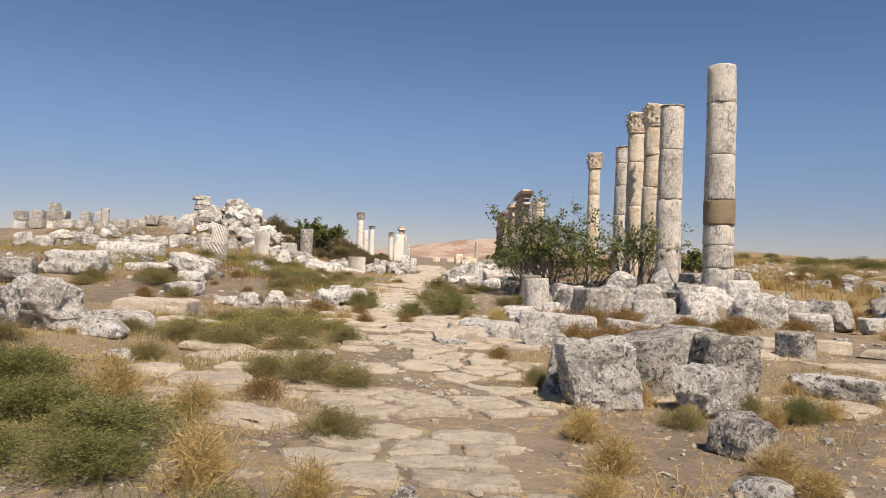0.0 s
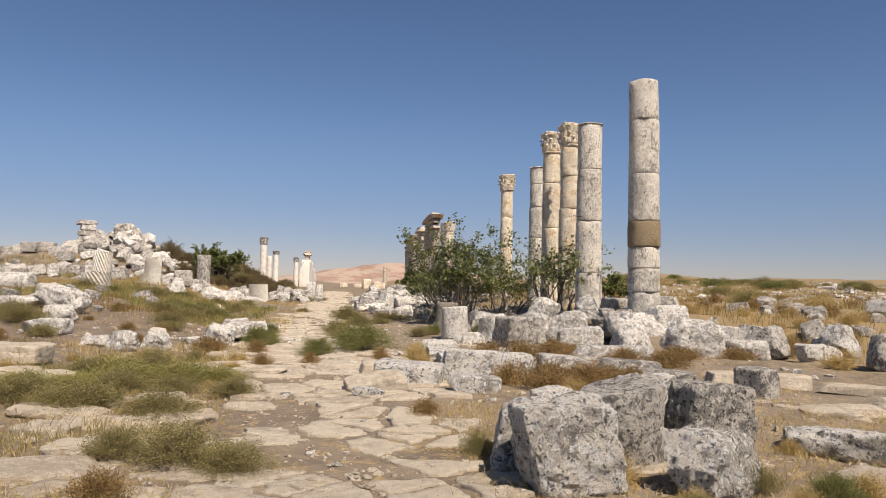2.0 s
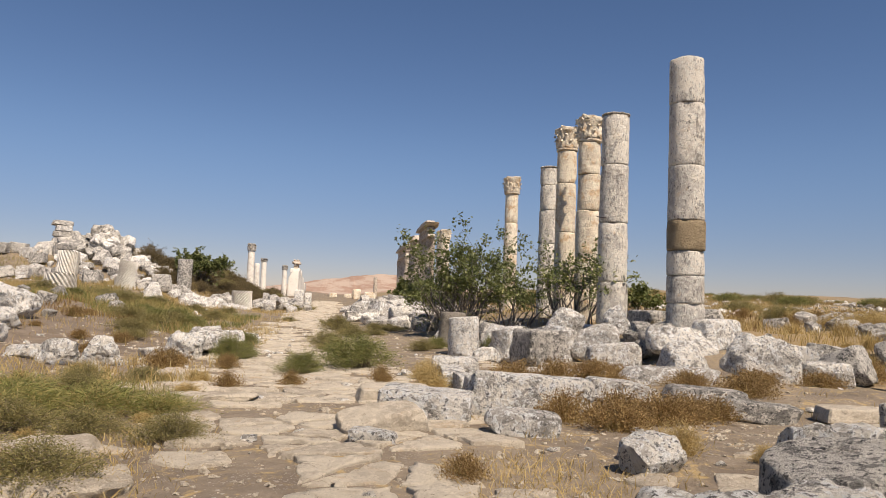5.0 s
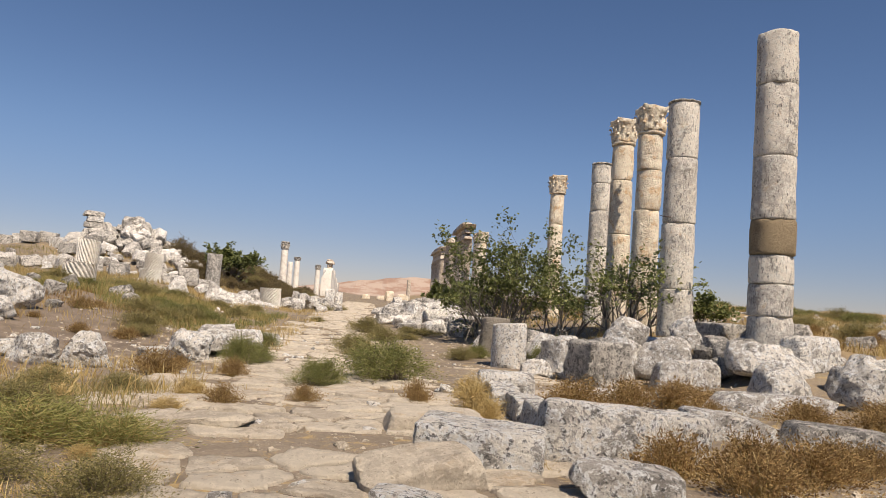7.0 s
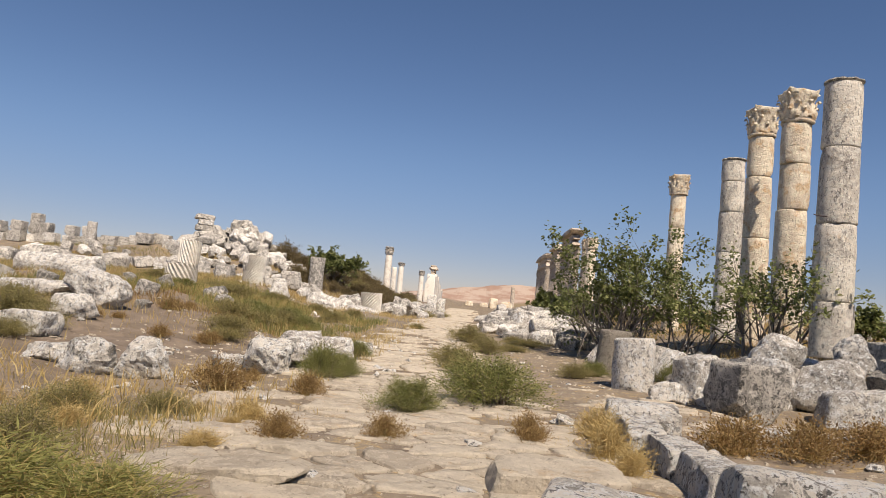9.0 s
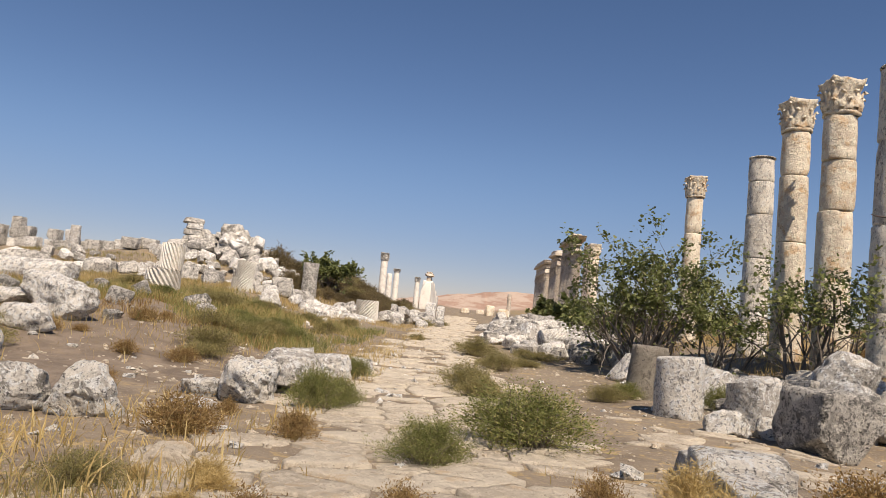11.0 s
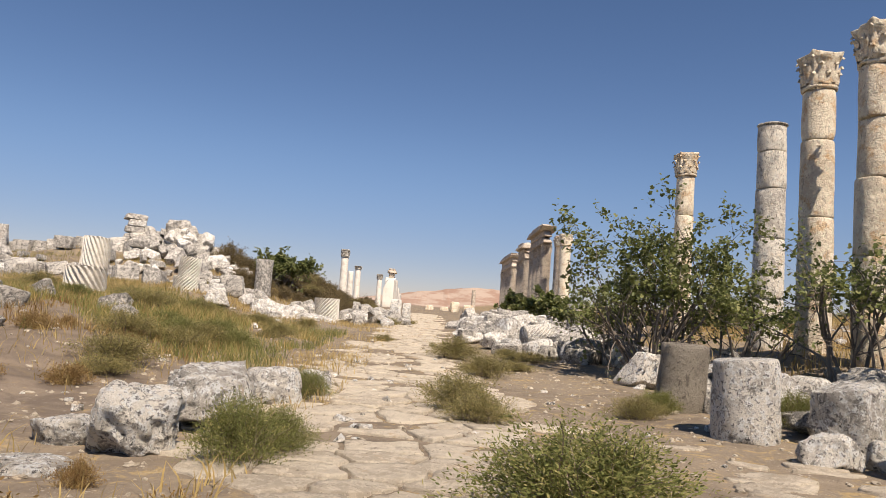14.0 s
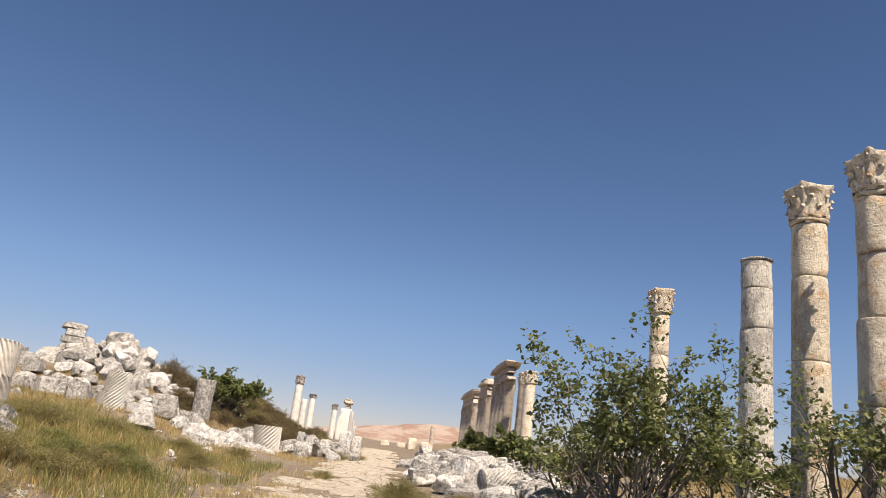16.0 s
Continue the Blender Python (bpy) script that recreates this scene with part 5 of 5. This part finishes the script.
def build_paving():
    rng = np.random.default_rng(5)
    road = tagged(new("road"), "worn pale paving stones of an ancient street set in soil", "road", kind="structure")
    rest_v, rest_f, made = [], [], 0
    sites, y, row = [], 1.6, 0
    while y < 120:
        step = 0.52 if y < 18 else (0.6 if y < 45 else 0.85)
        mid, half = way(y)
        x = mid - half - 0.9 + (row % 2) * 0.4
        while x < mid + half + 1.0:
            sites.append((x + rng.uniform(-0.3, 0.3), y + rng.uniform(-0.2, 0.2)))
            x += rng.uniform(0.5, 1.2)
        y += step
        row += 1
    for k, (x, y) in enumerate(sites):
        mid, half = way(y)
        edge = abs(x - mid) / half
        if edge > 1.15:
            continue
        gone = float(fbm(np.array([[x * 0.75, y * 0.75, 0.0]]), 55, 2)[0])
        keep = 0.12 if y < 9 else (0.26 if y < 14 else (0.46 if y < 19 else 0.8))
        if gone > keep - 0.6 * max(0, edge - 0.65) or rng.uniform() < 0.06:
            continue
        others = [o for j2, o in enumerate(sites[max(0, k - 40):k + 41]) if o != (x, y) and abs(o[0] - x) < 2.2 and abs(o[1] - y) < 1.7]
        poly = cell((x, y), others)
        if len(poly) < 3:
            continue
        sx, sy, ring = ragged(poly, rng, 0.022 + 0.026 * rng.uniform() + (0.02 + 0.04 * rng.uniform() if y < 15 else 0))
        if len(ring) < 5:
            continue
        v, f = slab_from(ring, rng, made, rng.uniform(0.018, 0.05))
        z = land1(sx, sy)
        gxs, gys = slope(sx, sy)
        v = [(a, b2, c + gxs * a + gys * b2) for a, b2, c in v]
        if y < 38 and made < 300:
            ob = new("paving_stone", mesh_of("paving_stone", v, f, PAVE))
            ob.parent = road
            ob.matrix_basis = pose(sx, sy, z)
        else:
            k0 = len(rest_v)
            rest_v.extend([(a + sx, b2 + sy, c + z) for a, b2, c in v])
            rest_f.extend([[i + k0 for i in q] for q in f])
        made += 1
    # loose paving at both sides of the strip
    for x0, x1, y0, y1, n in ((2.2, 4.4, 9.5, 14.0, 16), (-3.8, -1.2, 8.6, 13.5, 22), (1.6, 5.2, 22.2, 27.5, 34), (-3.6, -1.4, 3.2, 6.5, 6), (1.6, 4.8, 3.0, 6.5, 6), (5.0, 9.5, 9.0, 16.0, 14), (-2.6, -1.6, 17.5, 20.5, 5)):
        for _ in range(n):
            a, b2 = rng.uniform(x0, x1), rng.uniform(y0, y1)
            w, d = rng.uniform(0.4, 0.95), rng.uniform(0.3, 0.6)
            sx, sy, v, f = slab_geometry(a, a + w, b2, b2 + d, rng, made)
            z = land1(sx, sy) - 0.006
            gxs, gys = slope(sx, sy)
            v = [(p, q, c + gxs * p + gys * q) for p, q, c in v]
            k0 = len(rest_v)
            rest_v.extend([(p + sx, q + sy, c + z) for p, q, c in v])
            rest_f.extend([[i + k0 for i in q] for q in f])
            made += 1
    rest = new("paving_rest", mesh_of("paving_rest", rest_v, rest_f, PAVE))
    rest.parent = road
    tagged(rest, "far and loose paving stones of the street", kind="stuff")


build_paving()


# ---- gravel and small grass ----
def pebbles(n, seed, xr, yr, size, name, label, material, weight=None):
    """Small strewn stones, joined."""
    rng = np.random.default_rng(seed)
    base, faces = cube_grid(2)
    base = base / np.linalg.norm(base, axis=1, keepdims=True)
    x, y = rng.uniform(*xr, n), rng.uniform(*yr, n)
    if weight:
        ok = rng.uniform(size=n) < weight(x, y)
        x, y = x[ok], y[ok]
    z = land(x, y)
    f = np.array(faces)
    vs, fs = [], []
    for k in range(len(x)):
        s = rng.uniform(*size) * rng.uniform(0.4, 1.0)
        dims = s * np.array([rng.uniform(0.6, 1.2), rng.uniform(0.5, 1.0), rng.uniform(0.3, 0.7)])
        a = rng.uniform(0, 6.28)
        q = base * dims * (1 + 0.28 * rng.normal(size=(len(base), 1)))
        c, s2 = math.cos(a), math.sin(a)
        q = np.stack([q[:, 0] * c - q[:, 1] * s2 + x[k], q[:, 0] * s2 + q[:, 1] * c + y[k], q[:, 2] + z[k] + 0.2 * dims[2]], 1)
        vs.append(q)
        fs.append(f + k * len(base))
    ob = new(name, mesh_of(name, np.concatenate(vs), np.concatenate(fs), material, False))
    return tagged(ob, label, "gravel", kind="stuff")


near = lambda x, y: 0.35 + 0.65 * smooth(0.1, 0.6, fbm(np.stack([x * 0.6, y * 0.6, 0 * x], 1), 90, 2))
pebbles(11000, 91, (-6, 8), (1.5, 20), (0.015, 0.05), "gravel", "pale limestone gravel strewn on soil", PAVE, near)
pebbles(6000, 92, (-9, 9), (18, 46), (0.025, 0.08), "gravel", "pale limestone gravel strewn on soil", PAVE, near)
pebbles(1500, 97, (-4, 6), (4, 19), (0.03, 0.10), "stone_chips", "broken chips of paving stone on the path", PAVE, near)
pebbles(700, 93, (-10, 12), (2, 40), (0.06, 0.17), "stone_rubble", "small pale stones strewn on soil", LIME, near)
pebbles(5200, 94, (10, 70), (20, 130), (0.10, 0.42), "stone_rubble", "pale stones strewn over the dry field", LIME, lambda x, y: smooth(0.1, 0.5, fbm(np.stack([x * 0.12, y * 0.12, 0 * x], 1), 95, 3)))
pebbles(900, 96, (-40, -6), (24, 100), (0.1, 0.3), "stone_rubble", "pale stones strewn over the bank", LIME, near)


def blades(n, seed, xr, yr, height, width, material, name, label, weight, lean=0.5):
    """Short grass, joined: bent blades of two quads."""
    rng = np.random.default_rng(seed)
    x, y = rng.uniform(*xr, n), rng.uniform(*yr, n)
    ok = rng.uniform(size=n) < weight(x, y)
    x, y = x[ok], y[ok]
    m = len(x)
    z = land(x, y) - 0.01
    a, b2 = rng.uniform(0, 6.28, m), rng.uniform(0, 6.28, m)
    h = height * rng.uniform(0.4, 1.2, m)
    w = width * rng.uniform(0.6, 1.2, m)
    ln = lean * rng.uniform(0.2, 1.3, m) * h
    sx, sy = np.cos(a) * w, np.sin(a) * w
    dx, dy = np.cos(b2) * ln, np.sin(b2) * ln
    v = np.empty((m, 5, 3))
    v[:, 0] = np.stack([x - sx, y - sy, z], 1)
    v[:, 1] = np.stack([x + sx, y + sy, z], 1)
    v[:, 2] = np.stack([x + sx * 0.7 + dx * 0.35, y + sy * 0.7 + dy * 0.35, z + h * 0.6], 1)
    v[:, 3] = np.stack([x - sx * 0.7 + dx * 0.35, y - sy * 0.7 + dy * 0.35, z + h * 0.6], 1)
    v[:, 4] = np.stack([x + dx, y + dy, z + h], 1)
    k = np.arange(m)[:, None] * 5
    f = np.concatenate([k + np.array([[0, 1, 2, 3]]), ], 0).tolist() + (k + np.array([[3, 2, 4]])).tolist()
    ob = new(name, mesh_of(name, v.reshape(-1, 3), f, material, False))
    return tagged(ob, label, "grass", kind="stuff")


def patchy(scale, seed, lo, hi, off):
    """Grass grows in patches, away from the walked strip."""
    def f(x, y):
        n = smooth(lo, hi, fbm(np.stack([x * scale, y * scale, 0 * x], 1), seed, 3))
        mid = np.interp(y, [0, 6, 10, 14, 18, 24, 30, 45, 70], [0.05, 0.15, -0.1, -0.5, -0.75, -0.9, -1.1, -1.5, -1.9])
        return n * smooth(off, off + 0.9, np.abs(x - mid))
    return f


def bank_free(x, y):
    """The bare earth slope above the verge carries hardly any grass."""
    return 1 - 0.93 * smooth(-4.2, -5.2, x) * smooth(-13, -10.5, x) * smooth(21, 23, y) * (1 - smooth(29, 34, y - 0.35 * (x + 8)))


dry = patchy(0.55, 101, -0.2, 0.4, 0.8)
blades(110000, 111, (-9, 9), (1.2, 22), 0.12, 0.005, STRAW, "dry_grass", "short dry straw grass in patches", lambda x, y: dry(x, y) * bank_free(x, y) * (1 - 0.35 * smooth(2.0, 3.2, x)) * (1 - 0.8 * smooth(15.5, 18, y)), 1.3)
blades(52000, 112, (-20, -2.5), (18, 62), 0.26, 0.009, STRAW, "dry_grass", "short dry straw grass on the bank", lambda x, y: dry(x, y) * bank_free(x, y), 0.8)
blades(80000, 113, (8.5, 45), (19, 90), 0.34, 0.014, STRAW, "dry_grass", "dry straw grass over the field", patchy(0.2, 103, -0.35, 0.2, 1.0), 0.6)
wet = patchy(0.35, 104, 0.05, 0.45, 1.6)
blades(46000, 114, (-17, -4.5), (28, 56), 0.30, 0.009, GREEN, "green_grass", "green weeds growing on the bank", lambda x, y: wet(x, y) * bank_free(x, y), 0.6)
blades(26000, 115, (-7, -1.6), (2, 20), 0.20, 0.005, OLIVE, "green_grass", "half-dry weeds beside the street", lambda x, y: wet(x, y), 0.6)
lush = patchy(0.5, 106, -0.45, 0.1, 3.0)
bank = lambda x, y: lush(x, y) * bank_free(x, y) * smooth(33, 38, y - 0.3 * (x + 8)) * (1 - smooth(44, 49, y) * smooth(-12, -9.5, x)) * (1 - smooth(50, 56, y))
blades(34000, 116, (-15, -5.0), (30, 56), 0.34, 0.010, STRAW, "dry_grass", "tall dry grass along the bank", bank, 0.55)
blades(80000, 117, (-15, -5.0), (30, 56), 0.30, 0.010, BANKGRASS, "green_grass", "yellow-green grass along the bank", bank, 0.55)

blades(30000, 123, (9.5, 45), (20, 90), 0.30, 0.016, RUSSET, "russet_grass", "russet dry weeds over the field", patchy(0.16, 131, -0.1, 0.3, 1.0), 0.7)
blades(26000, 124, (11, 60), (26, 100), 0.26, 0.018, GREEN, "green_grass", "green weeds in the dry field", patchy(0.12, 132, 0.15, 0.45, 1.0), 0.7)

# straw lying flat on the soil
blades(26000, 118, (-5, 6), (1.2, 20), 0.02, 0.004, STRAW, "straw_litter", "loose straw litter lying on the soil", lambda x, y: patchy(0.7, 107, 0.0, 0.4, 0.5)(x, y) * bank_free(x, y), 6.0)
# a golden patch of trodden straw beside the fallen blocks, and the grass below the broken wall
blades(9000, 119, (0.7, 2.2), (9.8, 12.2), 0.03, 0.004, STRAW, "straw_litter", "trodden golden straw beside fallen blocks", lambda x, y: smooth(1.0, 0.5, np.hypot((x - 1.4) / 0.75, (y - 11.0) / 1.1)), 4.0)
blades(42000, 120, (-38, -9), (46, 77), 0.32, 0.018, STRAW, "dry_grass", "tall dry grass below the broken wall", patchy(0.22, 108, -0.35, 0.2, 3.0), 0.6)
blades(30000, 121, (-38, -9), (46, 77), 0.30, 0.018, OLIVE, "green_grass", "half-dry weeds below the broken wall", patchy(0.3, 109, -0.2, 0.3, 3.0), 0.6)
blades(16000, 122, (-20, -6), (33, 52), 0.26, 0.012, RUSSET, "russet_grass", "russet dry weeds along the bank", lambda x, y: patchy(0.45, 110, 0.0, 0.4, 3.0)(x, y) * bank_free(x, y), 0.7)
